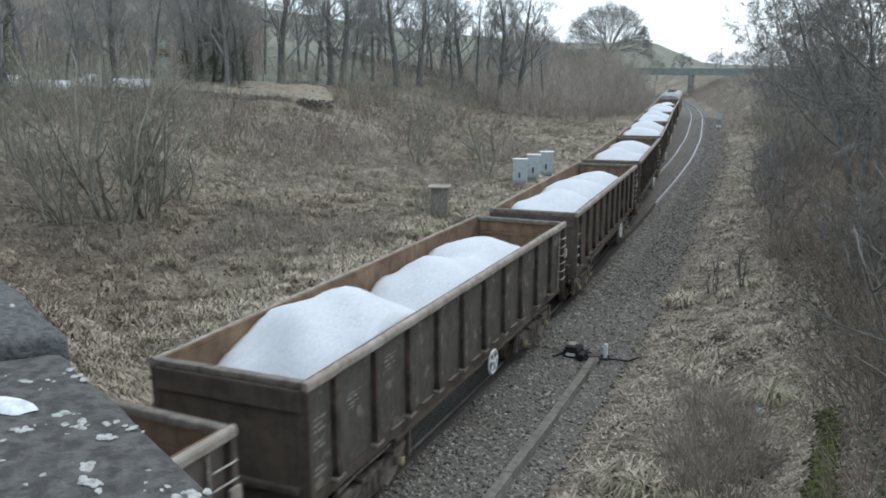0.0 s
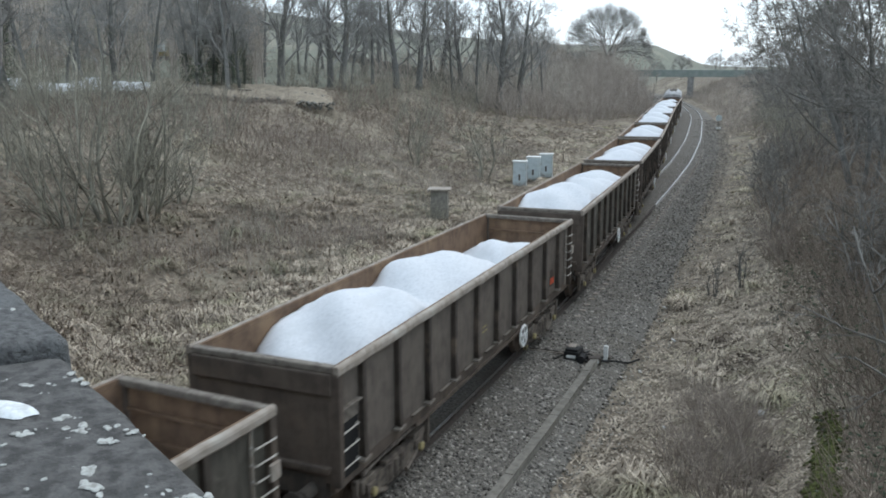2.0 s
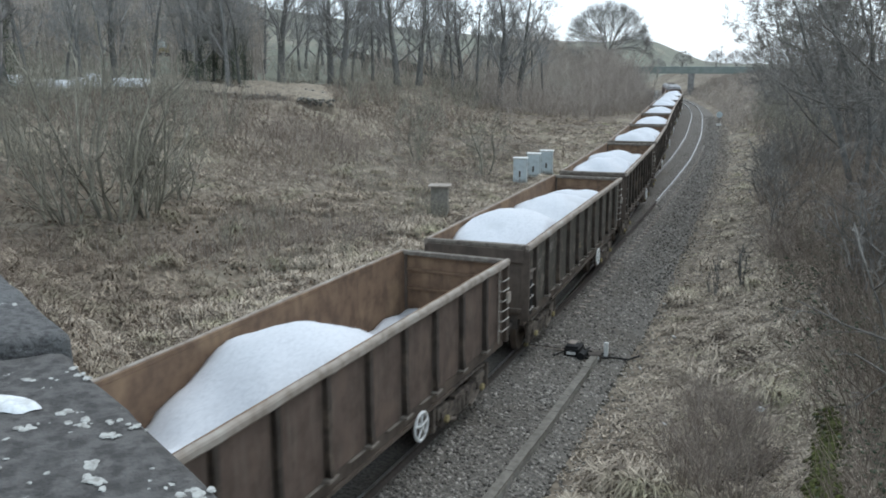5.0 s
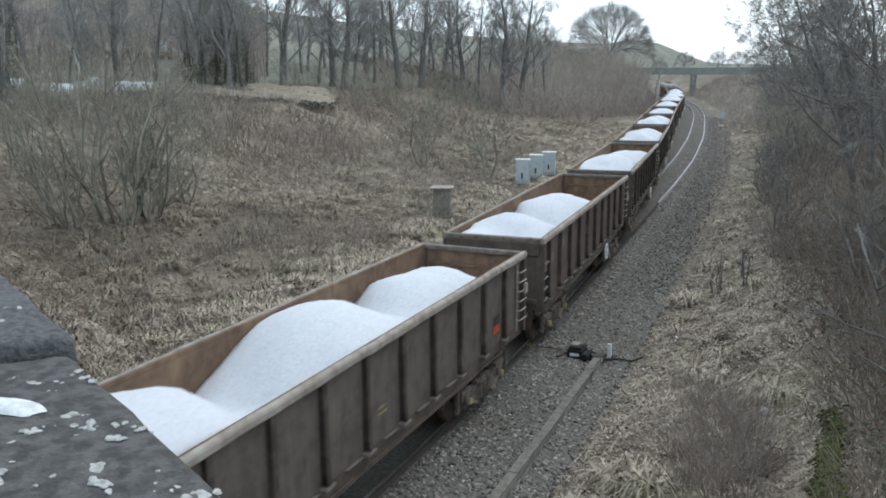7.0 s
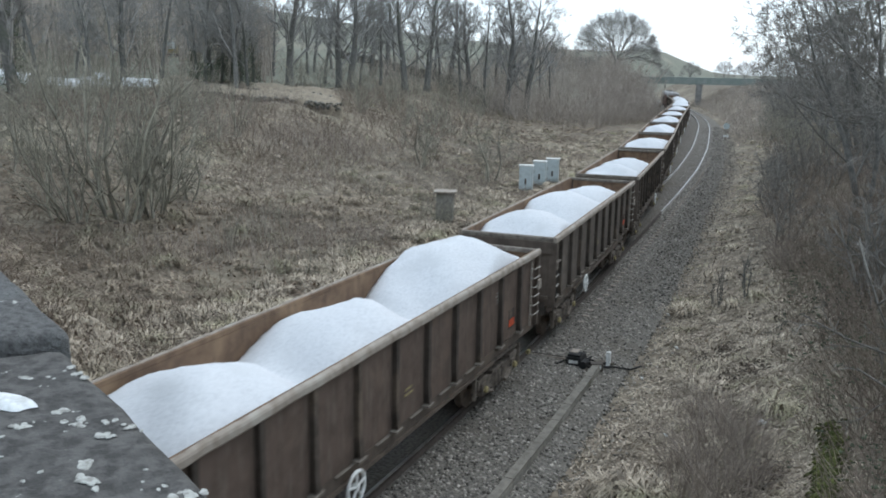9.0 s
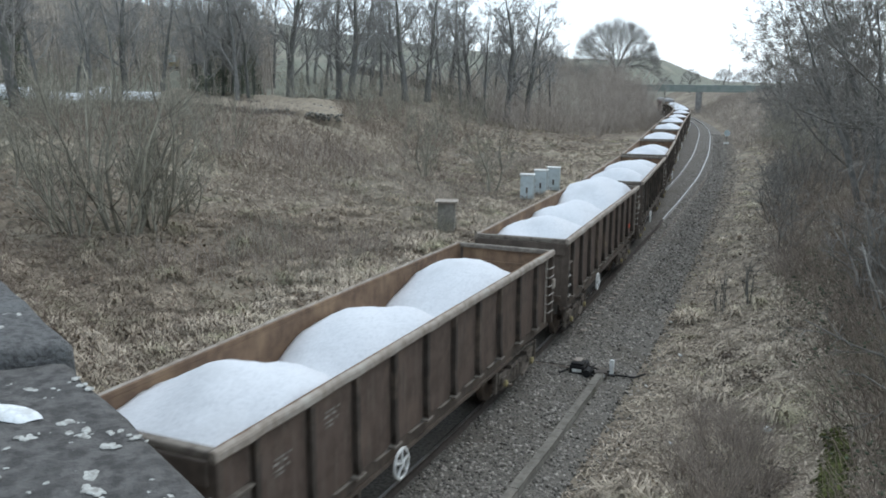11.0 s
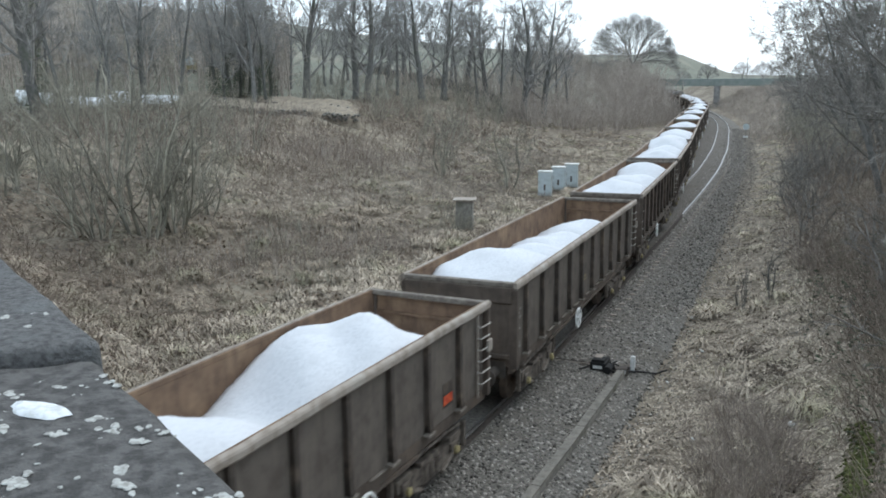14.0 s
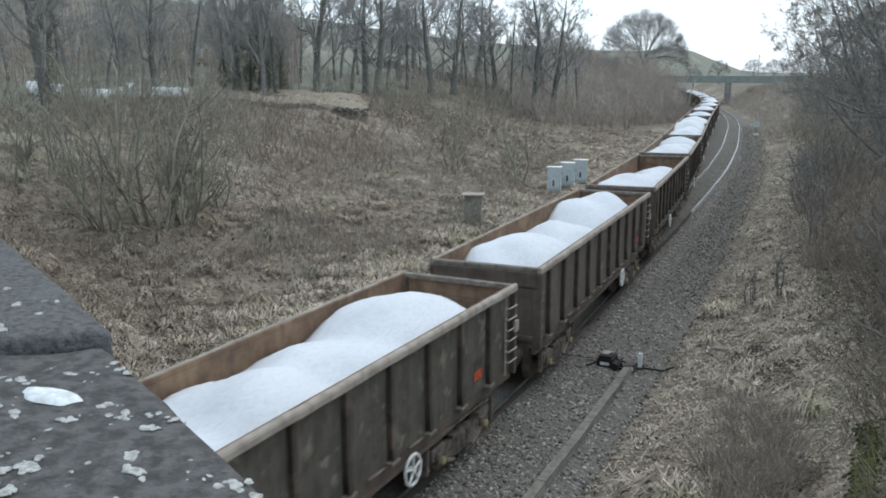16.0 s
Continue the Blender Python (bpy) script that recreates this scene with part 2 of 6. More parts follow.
def siding_off(s):
    """How far the second track has parted from the first."""
    return np.interp(s, [21, 35, 49, 60, 70, 78, 91, 102, 125, 150], [0, 0.3, 0.98, 1.72, 2.4, 2.8, 3.32, 3.52, 3.6, 3.5])


def offset(x, y):
    """Signed distance to the right of the track, and the distance along it."""
    s = np.interp(y, LINE_Y, LINE_S)
    return (x - np.interp(s, LINE_S, LINE_X)) * np.cos(np.interp(s, LINE_S, LINE_A)), s


def ground_z(x, y):
    x, y = np.asarray(x, float), np.asarray(y, float)
    o, s = offset(x, y)
    left = np.interp(-o, [0, 2.6, 4.2, 6, 9, 14, 20, 28, 34, 48, 60, 100, 250, 600, 1200, 2600],
                     [-0.5, -0.5, -0.45, -0.1, 0.0, 0.6, 1.8, 4.4, 5.1, 5.7, 6.2, 8.5, 17, 36, 54, 60])
    # towards the far bridge the line runs in a cutting
    deep = np.clip((s - 130) / 50, 0, 1) * np.interp(-o, [4.5, 12, 40, 90], [0, 4.3, 3.0, 0])
    left = left + deep
    r = o - siding_off(s)
    right = np.interp(r, [0, 2.6, 3.8, 5.0, 7.5, 11, 16, 40, 300, 2600],
                      [-0.5, -0.5, -0.3, -0.05, 0.7, 2.3, 4.0, 5.2, 9, 30])
    z = np.where(o < 0, left, right)
    # the road's embankment behind, beside the bridge
    near = np.clip((7.5 + 0.47 * (7.8 - x) * (x < 7.8) - y) / 8.0, 0, 1) * (np.abs(o - 0.5) > 5.0)
    bank = np.clip((np.abs(o - 0.5) - 5.0) / 4.0, 0, 1)
    z = z + np.maximum(0, 5.4 - z) * near * bank
    lump = np.clip((np.abs(o) - 4.5) / 4, 0, 1)
    z = z + lump * (0.16 * np.sin(0.83 * x + 0.31 * y) * np.sin(0.57 * y - 0.22 * x) + 0.11 * np.sin(2.1 * x + 1.3) * np.sin(1.7 * y))
    # the valley side: hills rise behind the field, lower towards the line's far end
    dx, dist = 7.85 - x, np.hypot(x - 7.85, y)
    bearing = np.degrees(np.arctan2(dx, y))
    hill = np.interp(bearing, [-180, -60, 0, 5, 10, 13, 18, 25, 33, 39, 50, 60, 120, 180], [14, 14, 4, 4.5, 5.0, 9.3, 13.2, 17.8, 23.5, 28, 34, 36, 36, 14])
    rise = np.clip((dist - 95) / 205, 0, 1)
    rise = rise * rise * (3 - 2 * rise)
    hill = hill + np.clip(dist - 300, 0, 900) * np.interp(bearing, [-60, -10, 9.3, 10.2, 12.2, 14, 18, 40], [0.01, 0.002, 0.002, 0.006, 0.029, 0.034, 0.02, 0.03]) + 2.5 * np.sin(0.011 * x + 0.5) * np.sin(0.009 * y) * rise
    rise = rise * np.clip((np.abs(o - 2) - 7) / 26, 0, 1) ** 1.3
    return z + (hill - z) * rise


# ---- mesh helpers
class Build:
    """Collects boxes, tubes and lathes into one mesh."""

    def __init__(self):
        self.v, self.f = [], []

    def add(self, verts, faces):
        k = len(self.v)
        self.v += [tuple(p) for p in verts]
        self.f += [tuple(i + k for i in q) for q in faces]
        return self

    def box(self, x0, x1, y0, y1, z0, z1, bevel=0.0):
        if bevel <= 0:
            v = [(x, y, z) for z in (z0, z1) for y in (y0, y1) for x in (x0, x1)]
            return self.add(v, [(0, 2, 3, 1), (4, 5, 7, 6), (0, 1, 5, 4), (2, 6, 7, 3), (0, 4, 6, 2), (1, 3, 7, 5)])
        b = min(bevel, (x1 - x0) / 2.1, (y1 - y0) / 2.1, (z1 - z0) / 2.1)
        bm = bmesh.new()
        bmesh.ops.create_cube(bm, size=1.0)
        bmesh.ops.transform(bm, verts=bm.verts, matrix=Matrix.Translation(((x0 + x1) / 2, (y0 + y1) / 2, (z0 + z1) / 2)) @ Matrix.Diagonal((x1 - x0, y1 - y0, z1 - z0, 1)))
        bmesh.ops.bevel(bm, geom=bm.edges[:] + bm.verts[:], offset=b, segments=2, affect="EDGES", profile=0.6)
        bm.verts.index_update()
        self.add([p.co[:] for p in bm.verts], [[p.index for p in q.verts] for q in bm.faces])
        bm.free()
        return self

    def tube(self, points, radii, sides=8, cap=True, flat=1.0):
        pts = [Vector(p) for p in points]
        if not hasattr(radii, "__len__"):
            radii = [radii] * len(pts)
        k, rings = len(self.v), []
        for i, p in enumerate(pts):
            d = (pts[min(i + 1, len(pts) - 1)] - pts[max(i - 1, 0)]).normalized()
            a = d.cross(Vector((0, 0, 1)) if abs(d.z) < 0.9 else Vector((0, 1, 0))).normalized()
            b = a.cross(d)
            for j in range(sides):
                t = 2 * math.pi * j / sides
                self.v.append(tuple(p + (a * math.cos(t) + b * math.sin(t) * flat) * radii[i]))
        for i in range(len(pts) - 1):
            for j in range(sides):
                j2 = (j + 1) % sides
                self.f.append((k + i * sides + j, k + i * sides + j2, k + (i + 1) * sides + j2, k + (i + 1) * sides + j))
        if cap:
            self.f.append(tuple(k + j for j in reversed(range(sides))))
            self.f.append(tuple(k + (len(pts) - 1) * sides + j for j in range(sides)))
        return self

    def ring(self, centre, axis, r, thick, n=20, m=6):
        c, ax = Vector(centre), Vector(axis).normalized()
        a = ax.orthogonal().normalized()
        b = ax.cross(a)
        k = len(self.v)
        for i in range(n):
            t = 2 * math.pi * i / n
            out = a * math.cos(t) + b * math.sin(t)
            for j in range(m):
                u = 2 * math.pi * j / m
                self.v.append(tuple(c + out * (r + thick * math.cos(u)) + ax * thick * math.sin(u)))
        for i in range(n):
            for j in range(m):
                self.f.append((k + i * m + j, k + i * m + (j + 1) % m, k + (i + 1) % n * m + (j + 1) % m, k + (i + 1) % n * m + j))
        return self

    def mesh(self, name, mat, smooth=False):
        me = bpy.data.meshes.new(name)
        me.from_pydata(self.v, [], self.f)
        me.materials.append(mat)
        if smooth:
            me.polygons.foreach_set("use_smooth", [True] * len(me.polygons))
        me.update()
        return me


def part(name, b, mat, parent=None, label="", smooth=False):
    """One mesh object under a thing, or a thing of its own."""
    ob = new(name, b if isinstance(b, bpy.types.Mesh) else b.mesh(name, mat, smooth))
    if parent:
        ob.parent = parent
    return tagged(ob, label)


def array_mesh(name, verts, faces, mat, smooth=False):
    """A mesh from arrays: faces all with the same number of corners."""
    verts, faces = np.asarray(verts, np.float32), np.asarray(faces, np.int32)
    me = bpy.data.meshes.new(name)
    n = faces.shape[1]
    me.vertices.add(len(verts))
    me.vertices.foreach_set("co", verts.ravel())
    me.loops.add(faces.size)
    me.loops.foreach_set("vertex_index", faces.ravel())
    me.polygons.add(len(faces))
    me.polygons.foreach_set("loop_start", np.arange(0, faces.size, n, dtype=np.int32))
    me.polygons.foreach_set("loop_total", np.full(len(faces), n, np.int32))
    if smooth:
        me.polygons.foreach_set("use_smooth", np.ones(len(faces), bool))
    me.materials.append(mat)
    me.update(calc_edges=True)
    return me


def thing(name, m, label, category, group="", kind=""):
    ob = new(name)
    ob.matrix_basis = m
    return tagged(ob, label, category, group, kind)


def around(axis, r, ang):
    """Three corners round each of many axes."""
    axis = axis / (np.linalg.norm(axis, axis=1)[:, None] + 1e-9)
    ref = np.where(np.abs(axis[:, 2:3]) < 0.8, np.array([[0, 0, 1.0]]), np.array([[1.0, 0, 0]]))
    a = np.cross(axis, ref)
    a /= np.linalg.norm(a, axis=1)[:, None]
    b = np.cross(axis, a)
    r = np.asarray(r)[:, None]
    return [(a * np.cos(ang + k * 2.0944)[:, None] + b * np.sin(ang + k * 2.0944)[:, None]) * r for k in range(3)]


def twigs(base, tip, r0, r1):
    """Many straight three-sided twigs, as arrays of corners and faces."""
    base, tip = np.asarray(base, float), np.asarray(tip, float)
    n = len(base)
    ang = np.random.rand(n) * 6.283
    rings = [c + w for c, r in ((base, r0), (tip, r1)) for w in around(tip - base, r, ang)]
    v = np.stack(rings, 1).reshape(-1, 3)
    q = np.array([(k, (k + 1) % 3, 3 + (k + 1) % 3, 3 + k) for k in range(3)])
    return v, (np.arange(n)[:, None, None] * 6 + q[None]).reshape(-1, 4)


def stems(base, tip, bow, r0, r1):
    """Many thin three-sided stems, bent at the middle, as arrays of corners and faces."""
    base, tip, bow = (np.asarray(a, float) for a in (base, tip, bow))
    n = len(base)
    mid = (base + tip) / 2 + bow
    ang = np.random.rand(n) * 6.283
    rings = [c + w for c, r in ((base, r0), (mid, (r0 * 0.65 + r1 * 0.35)), (tip, r1)) for w in around(tip - base, r, ang)]
    v = np.stack(rings, 1).reshape(-1, 3)
    q = []
    for i in range(2):
        for k in range(3):
            q.append((i * 3 + k, i * 3 + (k + 1) % 3, (i + 1) * 3 + (k + 1) % 3, (i + 1) * 3 + k))
    f = (np.arange(n)[:, None, None] * 9 + np.array(q)[None]).reshape(-1, 4)
    return v, f


def blades(base, tip, width):
    """Many grass blades: narrow bent wedges with a fold along the middle."""
    base, tip = np.asarray(base, float), np.asarray(tip, float)
    n = len(base)
    d = tip - base
    side = np.stack([-d[:, 1], d[:, 0], np.zeros(n)], 1)
    side += np.random.normal(0, 0.02, (n, 3))
    side /= np.linalg.norm(side, axis=1)[:, None] + 1e-9
    up = np.array([0, 0, 1.0])
    mid = base + d * 0.55 + up * (np.linalg.norm(d, axis=1) * 0.14)[:, None]
    w = np.asarray(width)[:, None] if hasattr(width, "__len__") else width
    v = np.stack([base - side * w, base + side * w, mid + side * w * 0.8, mid - side * w * 0.8, tip], 1).reshape(-1, 3)
    f = (np.arange(n)[:, None, None] * 5 + np.array([(0, 1, 2), (0, 2, 3), (3, 2, 4)])[None]).reshape(-1, 3)
    return v, f


def lumps(place, size, squash=0.7):
    """Many small angular stones, eight faces each."""
    n = len(place)
    octa = np.array([(1, 0, 0), (-1, 0, 0), (0, 1, 0), (0, -1, 0), (0, 0, 1), (0, 0, -1)], float)
    a = np.random.rand(n) * 6.283
    jit = np.random.uniform(0.6, 1.25, (n, 6, 1))
    v = octa[None] * jit * np.asarray(size)[:, None, None]
    v[:, :, 2] *= squash
    tilt = np.random.normal(0, 0.35, (n, 1))
    v[:, :, 2] += v[:, :, 0] * tilt
    c, s = np.cos(a)[:, None], np.sin(a)[:, None]
    v = np.stack([v[:, :, 0] * c - v[:, :, 1] * s, v[:, :, 0] * s + v[:, :, 1] * c, v[:, :, 2]], 2) + np.asarray(place)[:, None, :]
    tri = np.array([(0, 2, 4), (2, 1, 4), (1, 3, 4), (3, 0, 4), (2, 0, 5), (1, 2, 5), (3, 1, 5), (0, 3, 5)])
    return v.reshape(-1, 3), (np.arange(n)[:, None, None] * 6 + tri[None]).reshape(-1, 3)




# ---- ground: one sheet to the horizon, finest beside the track
def spaced(lo, hi, step, reach, grow=1.14):
    mid = list(np.arange(lo, hi + step / 2, step))
    d, a, b = step, mid[0], mid[-1]
    left, right = [], []
    while b < reach or a > -reach:
        d *= grow
        a -= d
        b += d
        left.append(a)
        right.append(b)
    return np.array(left[::-1] + mid + right)


def build_ground():
    gx, gy = spaced(-50, 22, 0.6, 2600), spaced(-14, 150, 0.8, 2600)
    x, y = np.meshgrid(gx, gy)
    z = ground_z(x, y)
    nx, ny = len(gx), len(gy)
    i = (np.arange(ny - 1)[:, None] * nx + np.arange(nx - 1)[None]).ravel()
    me = array_mesh("ground", np.stack([x, y, z], 2).reshape(-1, 3), np.stack([i, i + 1, i + nx + 1, i + nx], 1), M_GROUND, True)
    # pasture above the bank and beyond
    me.materials.append(M_PASTURE)
    cx, cy = x.ravel()[i], y.ravel()[i]
    o, s = offset(cx, cy)
    ragged = 4 * np.sin(0.21 * cx) * np.sin(0.17 * cy)
    grass = ((o < -36 + ragged + np.clip((s - 105) * 0.6, 0, 22)) & (np.hypot(cx - 7.85, cy) > 60)) | (o > 45 + ragged) | (np.hypot(cx, cy) > 320)
    me.polygons.foreach_set("material_index", grass.astype(np.int32))
    tagged(new("ground", me), "rough winter ground with brown turf", "ground", kind="structure")


def sweep(name, profile, s0, s1, step, mat, off=None, label="", category="", kind="structure", parent=None):
    """A profile of (offset, height) carried along the track's line."""
    s = np.arange(s0, s1 + step / 2, step)
    x, y, a = on_line(s)
    rows = []
    for k, (o, z) in enumerate(profile):
        oo = (o(s) if callable(o) else o) + (off(s) if off else 0)
        rows.append(np.stack([x + oo * np.cos(a), y + oo * np.sin(a), np.full(len(s), z)], 1))
    v = np.stack(rows, 1)
    n = len(profile)
    i = (np.arange(len(s) - 1)[:, None] * n + np.arange(n - 1)[None]).ravel()
    me = array_mesh(name, v.reshape(-1, 3), np.stack([i, i + n, i + n + 1, i + 1], 1), mat)
    ob = new(name, me)
    if parent:
        ob.parent = parent
    return tagged(ob, label, category, kind=kind)


def build_track():
    edge = lambda s: np.interp(s, [25, 48, 70], [2.9, 2.3, 1.8]) + siding_off(s)
    bed = sweep("ballast_bed", [(-3.3, -0.62), (-2.3, -0.16), (-1.0, -0.15), (1.0, -0.15), (lambda s: edge(s) - 0.7, -0.15), (lambda s: edge(s) + 0.5, -0.30), (lambda s: edge(s) + 1.1, -0.6)],
                -40, 330, 1.0, M_BALLAST, label="grey limestone ballast bed of the railway", category="ballast")
    track = thing("main_track", Matrix(), "running track of steel rails on timber sleepers", "track", "railway tracks", "structure")
    other = thing("siding_track", Matrix(), "second track with shiny rails parting from the first", "track", "railway tracks", "structure")
    rail = [(-0.07, -0.16), (-0.07, -0.145), (-0.012, -0.125), (-0.012, -0.035), (-0.036, -0.025), (-0.036, -0.003), (0.036, -0.003), (0.036, -0.025), (0.012, -0.035), (0.012, -0.125), (0.07, -0.145), (0.07, -0.16)]
    head = [(-0.034, -0.003), (-0.03, 0.0), (0.03, 0.0), (0.034, -0.003)]
    for side in (-0.753, 0.753):
        sweep("rail", [(o + side, z) for o, z in rail], -40, 330, 1.0, M_RAILWEB, parent=track, kind="")
        sweep("rail_head", [(o + side, z) for o, z in head], -40, 330, 1.0, M_RAIL, parent=track, kind="")
        s0 = 24 if side > 0 else 30
        for a, b, web, top in ((s0, 47, M_RAILWEB, M_RAILWEB), (47, 250, M_RAILDUSTY, M_RAIL)):
            sweep("rail", [(o + side, z) for o, z in rail], a, b, 1.0, web, siding_off, parent=other, kind="")
            sweep("rail_head", [(o + side, z) for o, z in head], a, b, 1.0, top, siding_off, parent=other, kind="")
    plank = Build().box(-1.3, 1.3, -0.125, 0.125, -0.30, -0.158).mesh("sleeper", M_SLEEPER)
    long_plank = {}
    rnd = random.Random(5)
    for k in range(200):
        s = -10 + k * 0.72
        d = float(siding_off(s))
        x, y, a = on_line(s)
        if 24 < s < 84:
            w = round(2.6 + d, 1)
            if w not in long_plank:
                long_plank[w] = Build().box(-1.3, w - 1.3 - 0.22, -0.125, 0.125, -0.30, -0.166).box(w - 1.3 - 0.06, w - 1.3 + 0.13, -0.09, 0.09, -0.30, -0.112, 0.01).mesh("sleeper", M_SLEEPER)
                long_plank[w].materials.append(M_RAILTOP)
                long_plank[w].polygons.foreach_set("material_index", [0 if k < 6 else 1 for k in range(len(long_plank[w].polygons))])
            me = long_plank[w]
        else:
            me = plank
        o = new("sleeper", me)
        o.parent = track
        o.matrix_basis = pose(x, y, 0, 0, 0, math.degrees(a) + rnd.uniform(-0.4, 0.4))
        if s >= 84:
            x, y, a = on_line(s, d)
            o = new("sleeper", plank)
            o.parent = other
            o.matrix_basis = pose(x, y, 0, 0, 0, math.degrees(a) + rnd.uniform(-0.4, 0.4))
    # loose ballast
    n = 40000
    s = 9 + 125 * np.random.rand(n) ** 2.1
    o = np.random.uniform(0.86, 5.0, n) + siding_off(s) * np.random.rand(n) ** 0.3
    left = np.random.rand(n) < 0.12
    o = np.where(left, np.random.uniform(-3.0, -1.3, n), o)
    keep = np.random.rand(n) < np.clip((siding_off(s) + 4.6 - o) / 1.7, 0, 1)
    s, o = s[keep], o[keep]
    e = siding_off(s) + 2.9
    x, y, a = on_line(s, o)
    z = np.where(o < e - 0.7, -0.15, -0.15 - 0.125 * (o - e + 0.7))
    z = np.maximum(z, ground_z(x, y))
    v, f = lumps(np.stack([x, y, z], 1), np.random.uniform(0.022, 0.066, len(s)))
    tagged(new("ballast_stones", array_mesh("ballast_stones", v, f, M_STONE)), "loose grey limestone ballast beside the rails", "gravel", kind="stuff")


# ---- the overbridge on which the camera stands
BRIDGE = pose(7.851 - 0.576, 0.652, 6.89, 0, 0, 154.1)   # outer edge of the coping: x runs along the parapet, away to the left; y towards the road


def stone_block(b, x0, x1, y0, y1, z0, z1, seed, rough=0.006, worn=0.03):
    """A worn stone: a subdivided bevelled block with an uneven skin."""
    bm = bmesh.new()
    bmesh.ops.create_cube(bm, size=1.0)
    bmesh.ops.transform(bm, verts=bm.verts, matrix=Matrix.Translation(((x0 + x1) / 2, (y0 + y1) / 2, (z0 + z1) / 2)) @ Matrix.Diagonal((x1 - x0, y1 - y0, z1 - z0, 1)))
    bmesh.ops.bevel(bm, geom=bm.edges[:], offset=worn, segments=3, affect="EDGES", profile=0.5)
    bmesh.ops.subdivide_edges(bm, edges=[e for e in bm.edges if e.calc_length() > 0.12], cuts=14, use_grid_fill=True)
    for v in bm.verts:
        p = v.co + Vector((seed * 3.7, seed, 0))
        v.co += Vector((noise.noise(p * 6), noise.noise(p * 6 + Vector((9, 0, 0))), noise.noise(p * 6 + Vector((0, 9, 0))))) * rough * 2 + Vector((0, 0, noise.noise(p * 30) * rough * 0.5))
    bm.verts.index_update()
    b.add([p.co[:] for p in bm.verts], [[p.index for p in q.verts] for q in bm.faces])
    bm.free()
    return b


def skin_height(x, y, seed, rough=0.005):
    """How far the worn skin of stone_block stands above its flat top."""
    p = Vector((x + seed * 3.7, y + seed, 0))
    return noise.noise(p * 6 + Vector((0, 9, 0))) * rough * 2 + noise.noise(p * 30) * rough * 0.5


def splat(b, cx, cy, z, rx, ry, seed, thick=0.003, turn=0.0, stone=2, ragged=0.6):
    """A crusty patch with a ragged outline, thin and domed."""
    rnd = random.Random(seed)
    n = 22
    ph = [rnd.uniform(0, 6.28) for _ in range(4)]
    ring = []
    for i in range(n):
        t = 2 * math.pi * i / n
        r = 1 + ragged * (0.22 * math.sin(2 * t + ph[0]) + 0.18 * math.sin(3 * t + ph[1]) + 0.13 * math.sin(5 * t + ph[2]) + 0.06 * math.sin(9 * t + ph[3]))
        x, y = rx * r * math.cos(t), ry * r * math.sin(t)
        c, s = math.cos(turn), math.sin(turn)
        ring.append((x * c - y * s, x * s + y * c))
    up = lambda x, y, h: (cx + x, cy + y, z + h + skin_height(cx + x, cy + y, stone, 0.0025 if stone > 2 else 0.005))
    v = [up(x, y, -0.0008) for x, y in ring] + [up(x * 0.85, y * 0.85, thick) for x, y in ring] + [up(0, 0, thick * 1.4)]
    f = []
    for i in range(n):
        j = (i + 1) % n
        f += [(i, j, n + j, n + i), (n + i, n + j, 2 * n)]
    b.add(v, f)


